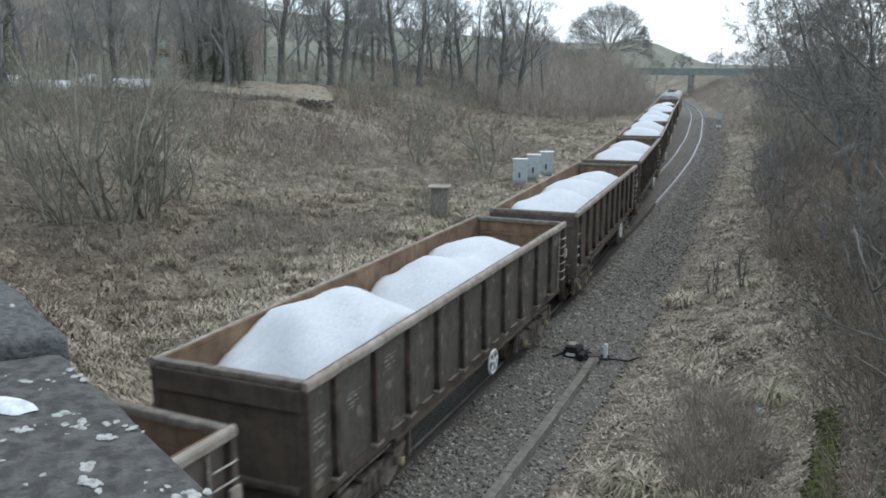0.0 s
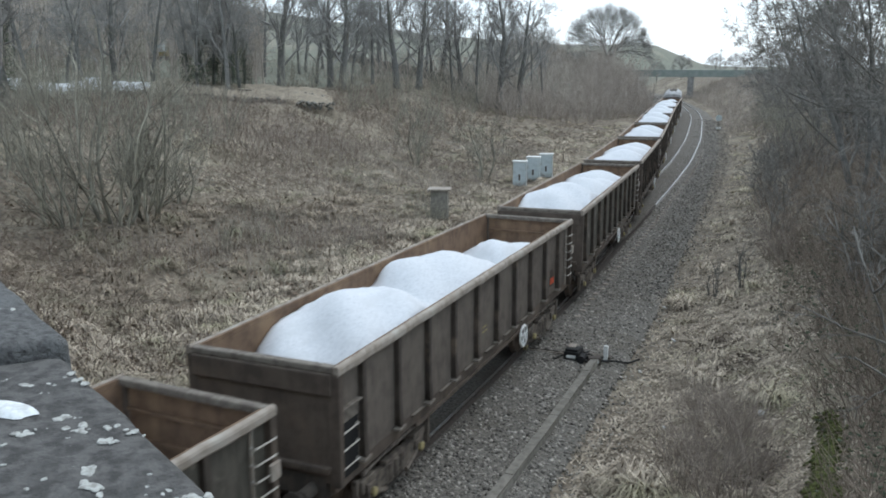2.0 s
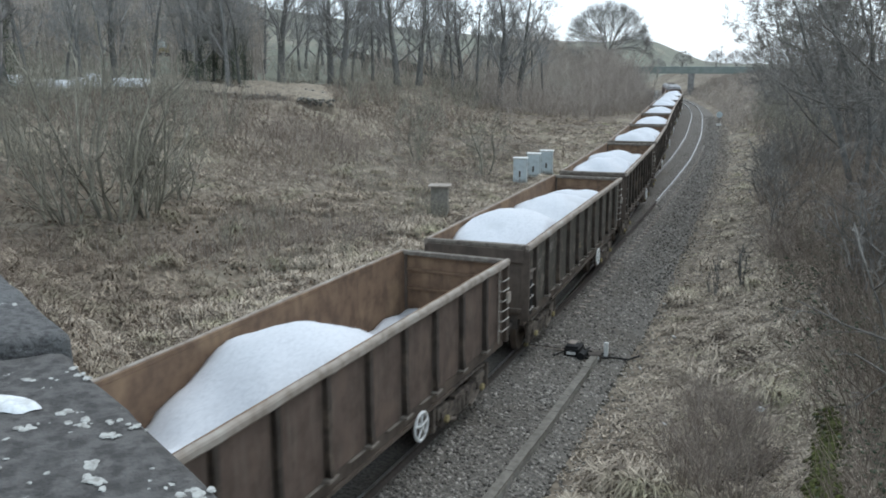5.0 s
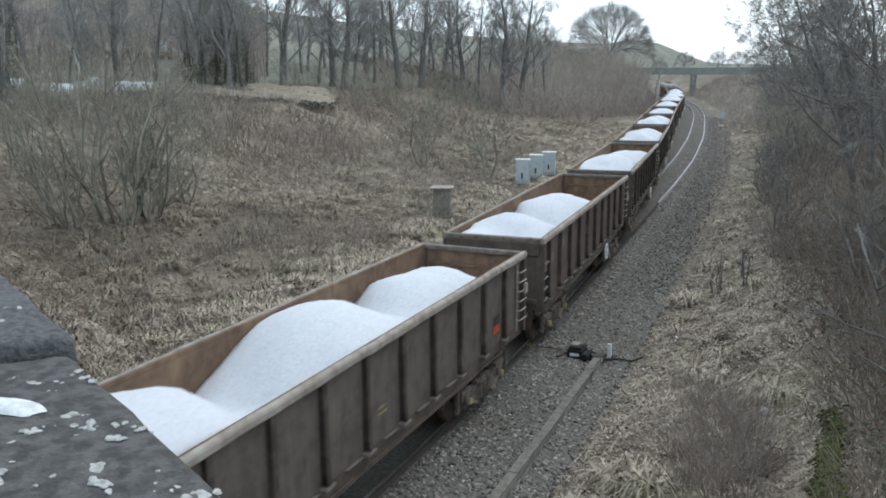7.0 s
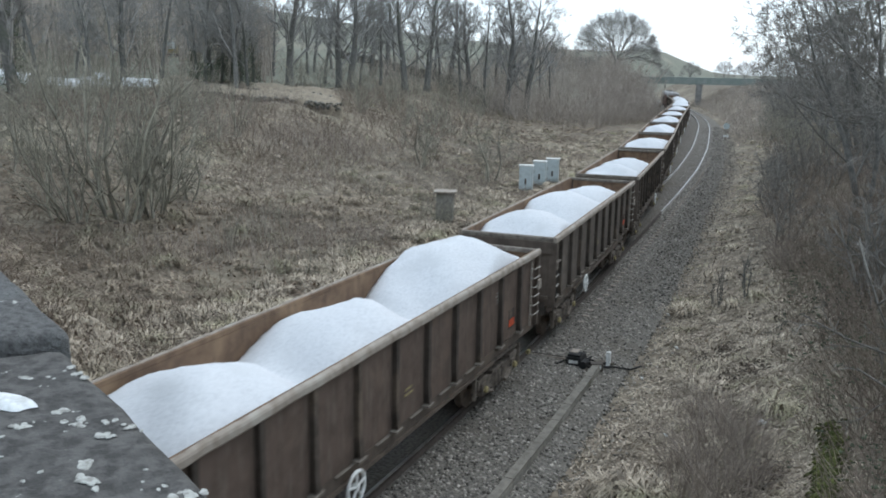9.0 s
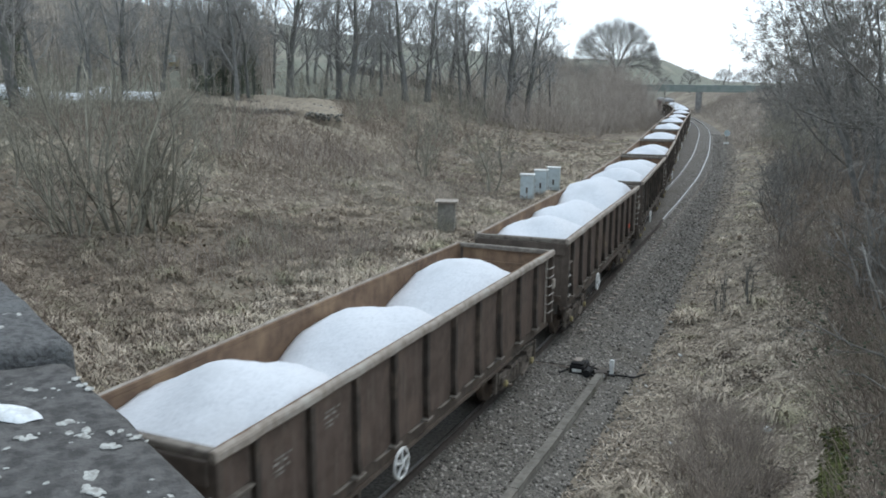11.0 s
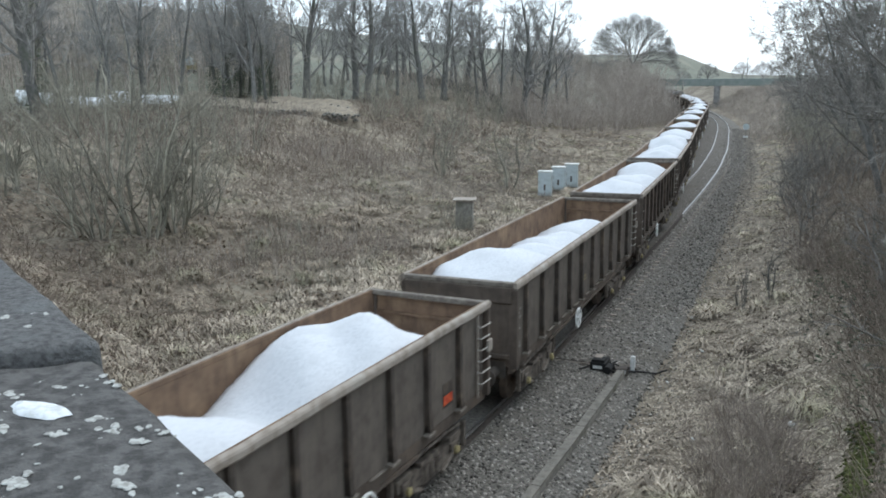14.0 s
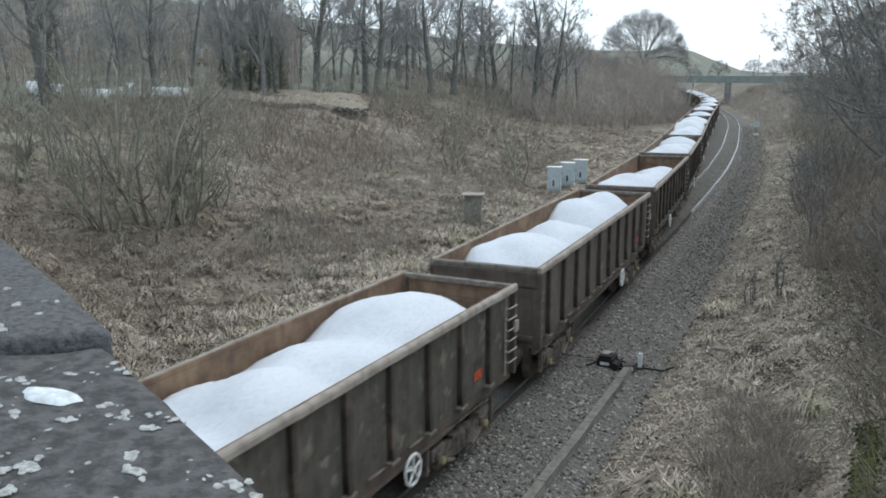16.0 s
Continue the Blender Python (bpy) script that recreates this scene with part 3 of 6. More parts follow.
def build_bridge():
    wall = thing("parapet_wall", BRIDGE, "old gritstone bridge parapet with lichen-spotted coping stones", "parapet", kind="structure")
    part("parapet_body", Build().box(-3.0, 22.0, 0.05, 0.42, -1.6, -0.165), M_MASONRY, wall)
    edges = [(-3.0, -1.9), (-1.885, -0.72), (-0.705, 0.622), (0.632, 1.95), (1.965, 3.2), (3.215, 4.5), (4.515, 5.8), (5.815, 7.1), (7.115, 9.0), (9.015, 12.0), (12.015, 16.0), (16.015, 22.0)]
    for i, (a, c) in enumerate(edges):
        far = i >= 3
        b = stone_block(Build(), a, c, 0.0 - (0.012 if far else 0), 0.5, -0.16, 0.018 if far else 0.0, i, 0.0025 if far else 0.005, 0.012 if far else 0.024)
        if i in (2, 3):
            # this joint was cut askew
            b.v = [(x + 0.42 * max(0, 1 - abs(x - 0.627) / 0.45) * y, y, z) for x, y, z in b.v]
        st = part("coping_stone", b, M_COPING_BLUE if far else M_COPING, wall, "smooth bluish coping stone" if i == 3 else "", True)
    spots = Build()
    rnd = random.Random(8)
    for i, (cx, cy) in enumerate(LICHEN):
        for k in range(rnd.randint(2, 5)):
            r = rnd.uniform(0.003, 0.0075)
            splat(spots, cx + rnd.gauss(0, 0.010), cy + rnd.gauss(0, 0.006), 0.001 + 0.0002 * k, r * rnd.uniform(1, 1.7), r, i * 10 + k, 0.0004, rnd.uniform(-0.6, 0.6))
    for i in range(150):
        x, y = rnd.uniform(-0.45, 0.57), rnd.uniform(0.012, 0.48)
        r = rnd.uniform(0.001, 0.0028)
        splat(spots, x, y, 0.001, r * rnd.uniform(1, 1.9), r, i, 0.0004, rnd.uniform(0, 3))
    for i in range(24):
        x, y = rnd.uniform(0.63, 1.3), rnd.uniform(0.02, 0.4)
        r = rnd.uniform(0.003, 0.008)
        splat(spots, x, y, 0.019, r * 2.0, r, i + 900, 0.0008, rnd.uniform(-0.3, 0.3), 3)
    part("lichen", spots, M_LICHEN, wall, "pale crusty lichen spots")
    big = Build()
    splat(big, *CRUST, 0.002, 0.054, 0.022, 77, 0.005, 0.45, 2, 0.4)
    part("lichen_crust", big, M_CRUST, wall, "large white crust of lichen", True)
    deck = thing("road_bridge", BRIDGE, "stone-faced road bridge over the railway", "bridge", kind="structure")
    part("deck", Build().box(-3.0, 22.0, 0.2, 7.5, -2.3, -1.25), M_MASONRY, deck)
    part("far_parapet", Build().box(-3.0, 22.0, 7.0, 7.4, -1.25, 0.0), M_MASONRY, deck)
    part("abutment", Build().box(-3.0, 2.0, 0.2, 7.5, -8.0, -2.3), M_MASONRY, deck)
    part("abutment", Build().box(14.0, 22.0, 0.2, 7.5, -8.0, -2.3), M_MASONRY, deck)


CRUST = (0.416, 0.13)
LICHEN = [(0.522, 0.085), (0.465, 0.017), (0.358, 0.072), (0.298, 0.072), (0.261, 0.039), (0.219, 0.048), (0.163, 0.099), (0.119, 0.113), (0.108, 0.097), (0.208, 0.216), (0.195, 0.197), (0.037, 0.043),
          (0.013, 0.021), (-0.008, 0.023), (0.223, 0.012), (0.514, 0.142), (0.518, 0.158), (0.305, 0.126), (0.508, 0.016), (0.389, 0.189), (0.161, 0.227)]


def build_far_bridge():
    b = thing("far_bridge", pose(-37.0, 222.0, 0, 0, 0, 8), "distant green girder bridge over the cutting", "bridge")
    part("girder", Build().box(-22, 22, -0.3, 0.3, 5.1, 6.8, 0.05), M_GIRDER, b, "green painted steel girder")
    part("girder", Build().box(-22, 22, 4.0, 4.6, 5.1, 6.8, 0.05), M_GIRDER, b, "green painted steel girder")
    part("deck", Build().box(-22, 22, 0.3, 4.0, 5.4, 5.8), M_MASONRY, b)
    for x in np.arange(-21, 22, 2.4):
        part("stiffener", Build().box(x, x + 0.15, -0.42, -0.3, 5.35, 6.4), M_GIRDER, b)
    part("pier", Build().box(3.6, 5.0, -0.2, 4.4, -1.0, 5.3, 0.1), M_MASONRY, b, "grey stone pier")
    part("abutment", Build().box(-26, -8.5, -0.6, 5, -1.0, 6.0, 0.1), M_MASONRY, b)
    part("abutment", Build().box(18, 26, -0.6, 5, -1.0, 6.0, 0.1), M_MASONRY, b)


build_ground()
build_track()
build_bridge()
build_far_bridge()


# ---- the train
LENGTH, PITCH, HALF, TOP, SILL = 13.65, 15.12, 1.375, 3.07, 1.29


def train_place(t):
    """Distance along the line of the rear of the wagon that is nearest at the start."""
    return 9.13 + 8.1 * t - 0.38 * (1 - math.exp(-t / 1.5))


def wagon_pose(i, t):
    s = train_place(t) + i * PITCH
    x0, y0, _ = on_line(s + 2.1)
    x1, y1, _ = on_line(s + LENGTH - 2.1)
    return pose((x0 + x1) / 2, (y0 + y1) / 2, 0, 0, 0, math.degrees(math.atan2(-(x1 - x0), y1 - y0)))


# faded lettering of the plain end panels: height, from, to
STENCIL = [(0.42, -0.2, 0.22), (0.33, -0.24, 0.1), (0.24, -0.22, 0.2), (0.06, -0.25, 0.05), (-0.02, -0.25, 0.2), (-0.34, -0.2, 0.12), (-0.43, -0.22, 0.2)]


def wagon_meshes():
    me = {}
    h = LENGTH / 2
    panel = Build().box(1.235, 1.255, -h + 0.03, h - 0.03, SILL - 0.02, TOP - 0.1)
    for key, mat in (("side", M_SIDE), ("side_brown", M_SIDE_BROWN), ("side_worn", M_SIDE_WORN)):
        me[key] = panel.mesh("side_panel", mat)
    me["plate"] = Build().box(0, 0.02, -0.34, 0.34, -0.13, 0.13, 0.01).mesh("patch_plate", M_LIP)
    me["ledge"] = Build().box(0, 0.09, -0.33, 0.33, -0.02, 0.015, 0.006).mesh("plate_ledge", M_LIP)
    for k, (z, a, c) in enumerate(STENCIL):
        me["bar_%d" % k] = Build().box(0, 0.004, a, c, z - 0.022, z + 0.022).mesh("stencil_bar", M_FADED)
    # flat black sheet: the shade of the opening behind the steps, painted on
    me["step"] = Build().box(0, 0.004, -0.33, 0.33, -0.5, 0.42).mesh("step_recess", M_BLACK)
    me["flange"] = Build().box(-0.01, 0.055, -0.34, 0.34, SILL - 0.06, SILL - 0.04, 0.005).mesh("sill_lip", M_LIP)
    me["lining"] = Build().box(1.222, 1.233, -h + 0.06, h - 0.06, SILL, TOP - 0.1).box(1.226, 1.279, -h + 0.06, h - 0.06, TOP - 0.099, TOP - 0.022, 0.01).mesh("side_lining", M_RUST)
    b = Build().box(0, 0.1, -0.055, 0.055, SILL + 0.03, TOP - 0.15, 0.012)
    b.add([(0.1, -0.055, SILL + 0.35), (0.1, 0.055, SILL + 0.35), (0.125, 0.055, SILL + 0.03), (0.125, -0.055, SILL + 0.03), (0.0, -0.055, SILL + 0.03), (0.0, 0.055, SILL + 0.03)],
          [(0, 1, 2, 3), (3, 2, 5, 4), (0, 3, 4), (1, 5, 2)])
    me["rib"] = b.mesh("rib", M_RIB)
    me["foot"] = Build().box(-0.01, 0.15, -0.14, 0.14, SILL - 0.03, SILL + 0.012, 0.008).mesh("rib_foot", M_LIP)
    # rounded top rail, slightly dented
    b = Build()
    n, prof = 40, [(-0.02, -0.17), (-0.02, -0.02), (-0.004, 0.0), (0.03, -0.002), (0.06, -0.022), (0.075, -0.055), (0.075, -0.135), (0.05, -0.165)]
    rnd = random.Random(3)
    for k in range(n + 1):
        y = -h + LENGTH * k / n
        dx, dz = rnd.uniform(-0.008, 0.008), rnd.uniform(-0.008, 0.006)
        for x, z in prof:
            b.v.append((x + dx + HALF - 0.075, y, TOP + z + dz))
    m = len(prof)
    for k in range(n):
        for j in range(m):
            b.f.append((k * m + j, k * m + (j + 1) % m, (k + 1) * m + (j + 1) % m, (k + 1) * m + j))
    b.f += [tuple(range(m)), tuple(n * m + j for j in reversed(range(m)))]
    me["rail"] = b.mesh("top_rail", M_RAILTOP)
    me["end"] = Build().box(-1.222, 1.222, -0.012, 0.012, SILL - 0.1, TOP - 0.05).mesh("end_panel", M_END)
    me["end_in"] = Build().box(-1.215, 1.215, -0.006, 0.006, SILL, TOP - 0.05).mesh("end_lining", M_RUST)
    me["lining_rib"] = Build().box(-1.215, 1.215, 0.006, 0.05, -0.03, 0.03).mesh("lining_rib", M_RUST)
    me["end_rail"] = Build().box(-1.29, 1.29, -0.075, 0.085, TOP - 0.12, TOP - 0.012, 0.03).mesh("end_rail", M_LIP)
    me["end_beam"] = Build().box(-1.25, 1.25, -0.02, 0.05, TOP - 0.46, TOP - 0.12, 0.02).mesh("end_beam", M_END)
    me["end_rib"] = Build().box(-1.2, 1.2, -0.05, 0.05, -0.05, 0.05, 0.015).mesh("end_stiffener", M_END)
    me["post"] = Build().box(-0.1, 0.1, -0.1, 0.02, SILL - 0.15, TOP - 0.1, 0.02).mesh("corner_post", M_END)
    me["floor"] = Build().box(-1.2, 1.2, -h + 0.05, h - 0.05, SILL - 0.12, SILL).mesh("floor_plate", M_RUST)
    me["sole"] = Build().box(-0.05, 0.05, -h + 0.02, h - 0.02, SILL - 0.26, SILL - 0.03, 0.01).box(0.03, 0.09, -h + 2.9, h - 2.9, SILL - 0.33, SILL - 0.27).mesh("solebar", M_END)
    me["spine"] = Build().box(-0.3, 0.3, -h + 0.3, h - 0.3, 0.82, 1.16).box(-1.1, 1.1, -h, -h + 0.2, 0.92, 1.28).box(-1.1, 1.1, h - 0.2, h, 0.92, 1.28).mesh("underframe", M_GEAR)
    # one bent rung of the ladder
    me["rung"] = Build().tube([(0, -0.22, 0), (0.085, -0.22, -0.01), (0.085, 0.22, -0.02), (0, 0.22, 0)], 0.015, 6).mesh("rung", M_RUNG)
    me["tread"] = Build().tube([(0.004, -0.26, 0), (0.06, -0.26, 0), (0.06, 0.26, 0), (0.004, 0.26, 0)], 0.014, 6).mesh("step", M_RUNG)
    me["stile"] = Build().box(-0.02, 0.02, -0.015, 0.015, 1.2, TOP - 0.2).mesh("ladder_stile", M_RAILTOP)
    # handbrake wheel
    b = Build().ring((0, 0, 0), (1, 0, 0), 0.26, 0.028, 24, 8)
    for k in range(5):
        t = 2 * math.pi * k / 5 + 0.3
        b.tube([(0.01, 0, 0), (0.01, math.cos(t) * 0.25, math.sin(t) * 0.25)], 0.024, 6)
    b.tube([(-0.06, 0, 0), (0.04, 0, 0)], 0.055, 12)
    me["brake"] = b.mesh("handbrake_wheel", M_WHITE)
    # bogie
    b = Build()
    for y in (-1, 1):
        b.add([(-0.07, y * 0.35, 0.30), (0.07, y * 0.35, 0.30), (0.07, y * 0.35, 0.62), (-0.07, y * 0.35, 0.62),
               (-0.07, y * 1.2, 0.50), (0.07, y * 1.2, 0.50), (0.07, y * 1.2, 0.70), (-0.07, y * 1.2, 0.70)],
              [(0, 1, 5, 4), (1, 2, 6, 5), (2, 3, 7, 6), (3, 0, 4, 7), (4, 5, 6, 7)])
    b.box(-0.08, 0.08, -0.36, 0.36, 0.26, 0.70, 0.03)
    b.box(-0.09, 0.09, -1.25, -0.75, 0.60, 0.74, 0.02).box(-0.09, 0.09, 0.75, 1.25, 0.60, 0.74, 0.02)
    for y in (-0.22, 0.0, 0.22):
        b.tube([(0.05, y, 0.32), (0.05, y, 0.64)], 0.09, 10)
    for y in (-1, 1):
        b.tube([(0.06, y * 1.15, 0.66), (0.09, y * 0.75, 0.36), (0.09, y * 0.4, 0.24)], 0.05, 6)
        b.tube([(0.06, y * 1.2, 0.86), (0.08, y * 0.6, 0.92), (0.08, 0, 0.92)], 0.045, 6)
        b.box(0.0, 0.1, y * 1.42 - 0.05, y * 1.42 + 0.05, 0.34, 0.86, 0.02)
    me["frame"] = b.mesh("bogie_frame", M_BOGIE)
    me["box"] = Build().box(-0.1, 0.1, -0.16, 0.16, 0.32, 0.62, 0.03).mesh("axlebox", M_BOGIE)
    me["cap"] = Build().tube([(0, 0, 0.46), (0.06, 0, 0.46), (0.075, 0, 0.46)], [0.08, 0.08, 0.05], 14).mesh("axle_cap", M_YELLOW)
    me["bolster"] = Build().box(-0.95, 0.95, -0.2, 0.2, 0.5, 0.82, 0.03).mesh("bolster", M_GEAR)
    b = Build().tube([(-0.95, 0, 0), (0.95, 0, 0)], 0.075, 10)
    for x in (-1, 1):
        b.tube([(x * 0.68, 0, 0), (x * 0.70, 0, 0), (x * 0.815, 0, 0), (x * 0.82, 0, 0)], [0.49, 0.49, 0.46, 0.40], 24)
    for k in range(3):
        t = 2 * math.pi * k / 3
        for x in (-0.823, 0.823):
            b.tube([(x - 0.01, math.cos(t) * 0.25, math.sin(t) * 0.25), (x + 0.012, math.cos(t) * 0.25, math.sin(t) * 0.25)], 0.06, 8)
    me["wheelset"] = b.mesh("wheelset", M_WHEEL)
    b = Build().tube([(0, 0, 0), (0, 0.34, 0)], 0.11, 12).tube([(0, 0.34, 0), (0, 0.52, 0)], 0.075, 12).tube([(0, 0.52, 0), (0, 0.545, 0), (0, 0.555, 0)], [0.2, 0.2, 0.15], 16)
    me["buffer"] = b.mesh("buffer", M_GEAR)
    b = Build().box(-0.12, 0.12, 0, 0.55, -0.14, 0.14, 0.03).box(-0.17, 0.17, 0.5, 0.73, -0.16, 0.16, 0.04)
    me["coupler"] = b.mesh("coupler", M_GEAR)
    me["bar"] = Build().box(0, 0.004, -0.2, 0.22, 0.03, 0.06).box(0, 0.004, -0.22, 0.12, -0.04, -0.005).box(0, 0.004, -0.18, 0.05, -0.2, -0.165).box(0, 0.004, -0.22, 0.16, -0.13, -0.1).mesh("painted_mark", M_FADED)
    me["board"] = Build().box(0, 0.006, -0.19, 0.19, -0.2, 0.26, 0.002).mesh("board", M_RIB)
    me["red"] = Build().box(0, 0.006, -0.18, 0.18, -0.085, 0.085).mesh("red_plate", M_RED)
    me["yellow"] = Build().box(0, 0.006, -0.15, 0.15, 0.03, 0.07).box(0, 0.006, -0.15, 0.15, -0.07, -0.03).mesh("yellow_marks", M_YELLOW)
    me["pipe"] = Build().tube([(0, 0, 0), (0, 0.25, -0.05), (0, 0.4, -0.35), (0, 0.55, -0.3)], 0.03, 7).mesh("air_hose", M_BLACK)
    me["bracket"] = Build().box(0, 0.06, -0.1, 0.1, -0.12, 0.12, 0.02).mesh("corner_bracket", M_RAILTOP)
    return me


def build_wagon(me, wheels, brake, marks, skin, stepped=True):
    w = new("box_wagon")
    h = LENGTH / 2

    def put(name, key, m=Matrix(), parent=None, label=""):
        o = new(name, me[key])
        o.parent = parent or w
        o.matrix_basis = m
        return tagged(o, label)

    flip = pose(0, 0, 0, 0, 0, 180)
    for side, m in ((1, Matrix()), (-1, flip)):
        put("side_panel", skin, m, label="grimy brown-grey steel side")
        put("side_lining", "lining", m, label="rust-brown inner face")
        put("top_rail", "rail", m, label="rounded tan top rail")
        put("solebar", "sole", m @ pose(1.2, 0, 0))
        for j in range(10):
            y = side * (-h + 0.84 + 1.278 * j)
            r = put("rib", "rib", m @ pose(1.25, y, 0))
            put("rib_foot", "foot", pose(0, 0, 0), r)
            if 1 < j < 8:
                put("sill_lip", "flange", m @ pose(1.25, y - side * 0.32, 0))
        if stepped:
            shelf = put("patch_plate", "plate", m @ pose(1.256, -h + 0.42, 2.2), label="pale rusty patch plate")
            put("plate_ledge", "ledge", pose(0, 0, 0.13), shelf)
            recess = put("step_recess", "step", m @ pose(1.256, -h + 0.42, 1.66), label="flat black plate painted as the shade of a recess, with steps")
            for z in (-0.3, 0.0, 0.28):
                put("step", "tread", pose(0, 0, z), recess)
        else:
            for k in range(len(STENCIL)):
                put("stencil_bar", "bar_%d" % k, m @ pose(1.256, -h + 0.42, 1.95), label="faded pale bar of lettering")
    put("floor_plate", "floor")
    put("underframe", "spine")
    for end, m in ((1, Matrix()), (-1, flip)):
        put("end_panel", "end", m @ pose(0, h - 0.02, 0), label="dark grimy end")
        lining = put("end_lining", "end_in", m @ pose(0, h - 0.045, 0, 0, 0, 180))
        for z in (TOP - 0.47, TOP - 0.92):
            put("lining_rib", "lining_rib", pose(0, 0, z), lining)
        put("end_rail", "end_rail", m @ pose(0, h - 0.08, 0))
        put("end_beam", "end_beam", m @ pose(0, h, 0))
        put("end_stiffener", "end_rib", m @ pose(0, h + 0.03, 1.42))
        for x in (-1.27, 1.27):
            put("corner_post", "post", m @ pose(x, h - 0.02, 0))
            put("buffer", "buffer", m @ pose(x / 1.27 * 0.865, h, 1.06))
        put("coupler", "coupler", m @ pose(0, h - 0.02, 1.03))
        put("air_hose", "pipe", m @ pose(0.4, h, 0.95))
        put("corner_bracket", "bracket", m @ pose(1.37, h - 0.12, 2.2))
        lad = put("ladder_stile", "stile", m @ pose(1.3, h - 0.06, 0))
        put("ladder_stile", "stile", m @ pose(1.3, h - 0.46, 0))
        for z in np.linspace(1.5, TOP - 0.42, 6):
            put("rung", "rung", pose(0, -0.2, float(z)), lad, "pale steel rung")
    for y in (-h + 2.25, h - 2.25):
        put("bolster", "bolster", pose(0, y, 0))
        for m in (Matrix(), flip):
            fr = put("bogie_frame", "frame", m @ pose(1.09, y if m == Matrix() else -y, 0), label="cast bogie side frame")
            for a in (-0.95, 0.95):
                put("axlebox", "box", pose(0.02, a, 0), fr)
                put("axle_cap", "cap", pose(0.12, a, 0), fr, "yellow axle cap")
        for a in (-0.95, 0.95):
            wheels.append((put("wheelset", "wheelset", pose(0, y + a, 0.46)), y + a))
    if brake:
        put("handbrake_wheel", "brake", pose(1.42, -h + brake, 0.95), label="white spoked handbrake wheel")
        put("handbrake_wheel", "brake", pose(-1.42, h - brake, 0.95, 0, 0, 180), label="white spoked handbrake wheel")
    if marks & 1:
        board = put("board", "board", pose(1.256, h - 1.72, 1.68), label="dark data board with a red plate")
        put("red_plate", "red", pose(0.006, 0, -0.06), board, "small orange-red plate")
    if marks & 2:
        put("yellow_marks", "yellow", pose(1.256, -h + 6.55, 1.78), label="small yellow markings")
    if marks & 4:
        put("painted_mark", "bar", pose(1.256, -h + 1.48, 2.35), label="faded pale lettering as plain bars")
        put("painted_mark", "bar", pose(1.256, -h + 2.76, 2.55), label="faded pale lettering as plain bars")
    if marks & 8:
        put("painted_mark", "bar", pose(1.256, h - 2.6, 2.5), label="faded pale lettering as plain bars")
    return tagged(w, "dirty brown-grey bogie box wagon with ribbed steel sides", "wagon", "wagons of the train")


def load_mesh(heaps, seed, base=-0.95):
    """Limestone tipped in heaps: (place from the rear 0 to 1, crest above the top rail, half width across)."""
    nx, ny = (26, 110) if -11 < seed - 40 < 2 else (14, 50)
    u = np.linspace(-1.21, 1.21, nx)
    v = np.linspace(-LENGTH / 2 + 0.07, LENGTH / 2 - 0.07, ny)
    x, y = np.meshgrid(u, v)
    z = np.full_like(x, base - 0.5)
    for c, top, cross in heaps:
        top -= 0.17
        d = np.sqrt((y - (c - 0.5) * LENGTH) ** 2 + (x - cross) ** 2 + 1.25) - 1.118
        z = np.logaddexp(z * 9, (top - 0.7 * d) * 9) / 9
    rnd = np.random.RandomState(seed)
    for k in range(7):
        a, b, p = rnd.uniform(0.8, 4.5), rnd.uniform(0.8, 4.5), rnd.rand() * 6
        z += 0.02 * np.sin(a * x + b * y + p)
    z += rnd.normal(0, 0.009, z.shape)
    z = np.maximum(z, SILL + 0.05 - TOP) + TOP
    wallside = np.abs(x) > 1.15
    z = np.where(wallside, np.minimum(z, TOP - 0.1), z)
    i = (np.arange(ny - 1)[:, None] * nx + np.arange(nx - 1)[None]).ravel()
    top = np.stack([x, y, z], 2).reshape(-1, 3)
    low = top.copy()
    low[:, 2] = SILL + 0.004
    q = np.stack([i, i + 1, i + nx + 1, i + nx], 1)
    n = nx * ny
    rim = list(range(nx)) + [r * nx + nx - 1 for r in range(1, ny)] + [n - 1 - k for k in range(1, nx)] + [r * nx for r in range(ny - 2, 0, -1)]
    side = np.array([(rim[k], rim[k] + n, rim[(k + 1) % len(rim)] + n, rim[(k + 1) % len(rim)]) for k in range(len(rim))])
    return array_mesh("limestone_load", np.concatenate([top, low]), np.concatenate([q, side, q[:, ::-1] + n]), M_LOAD, True)


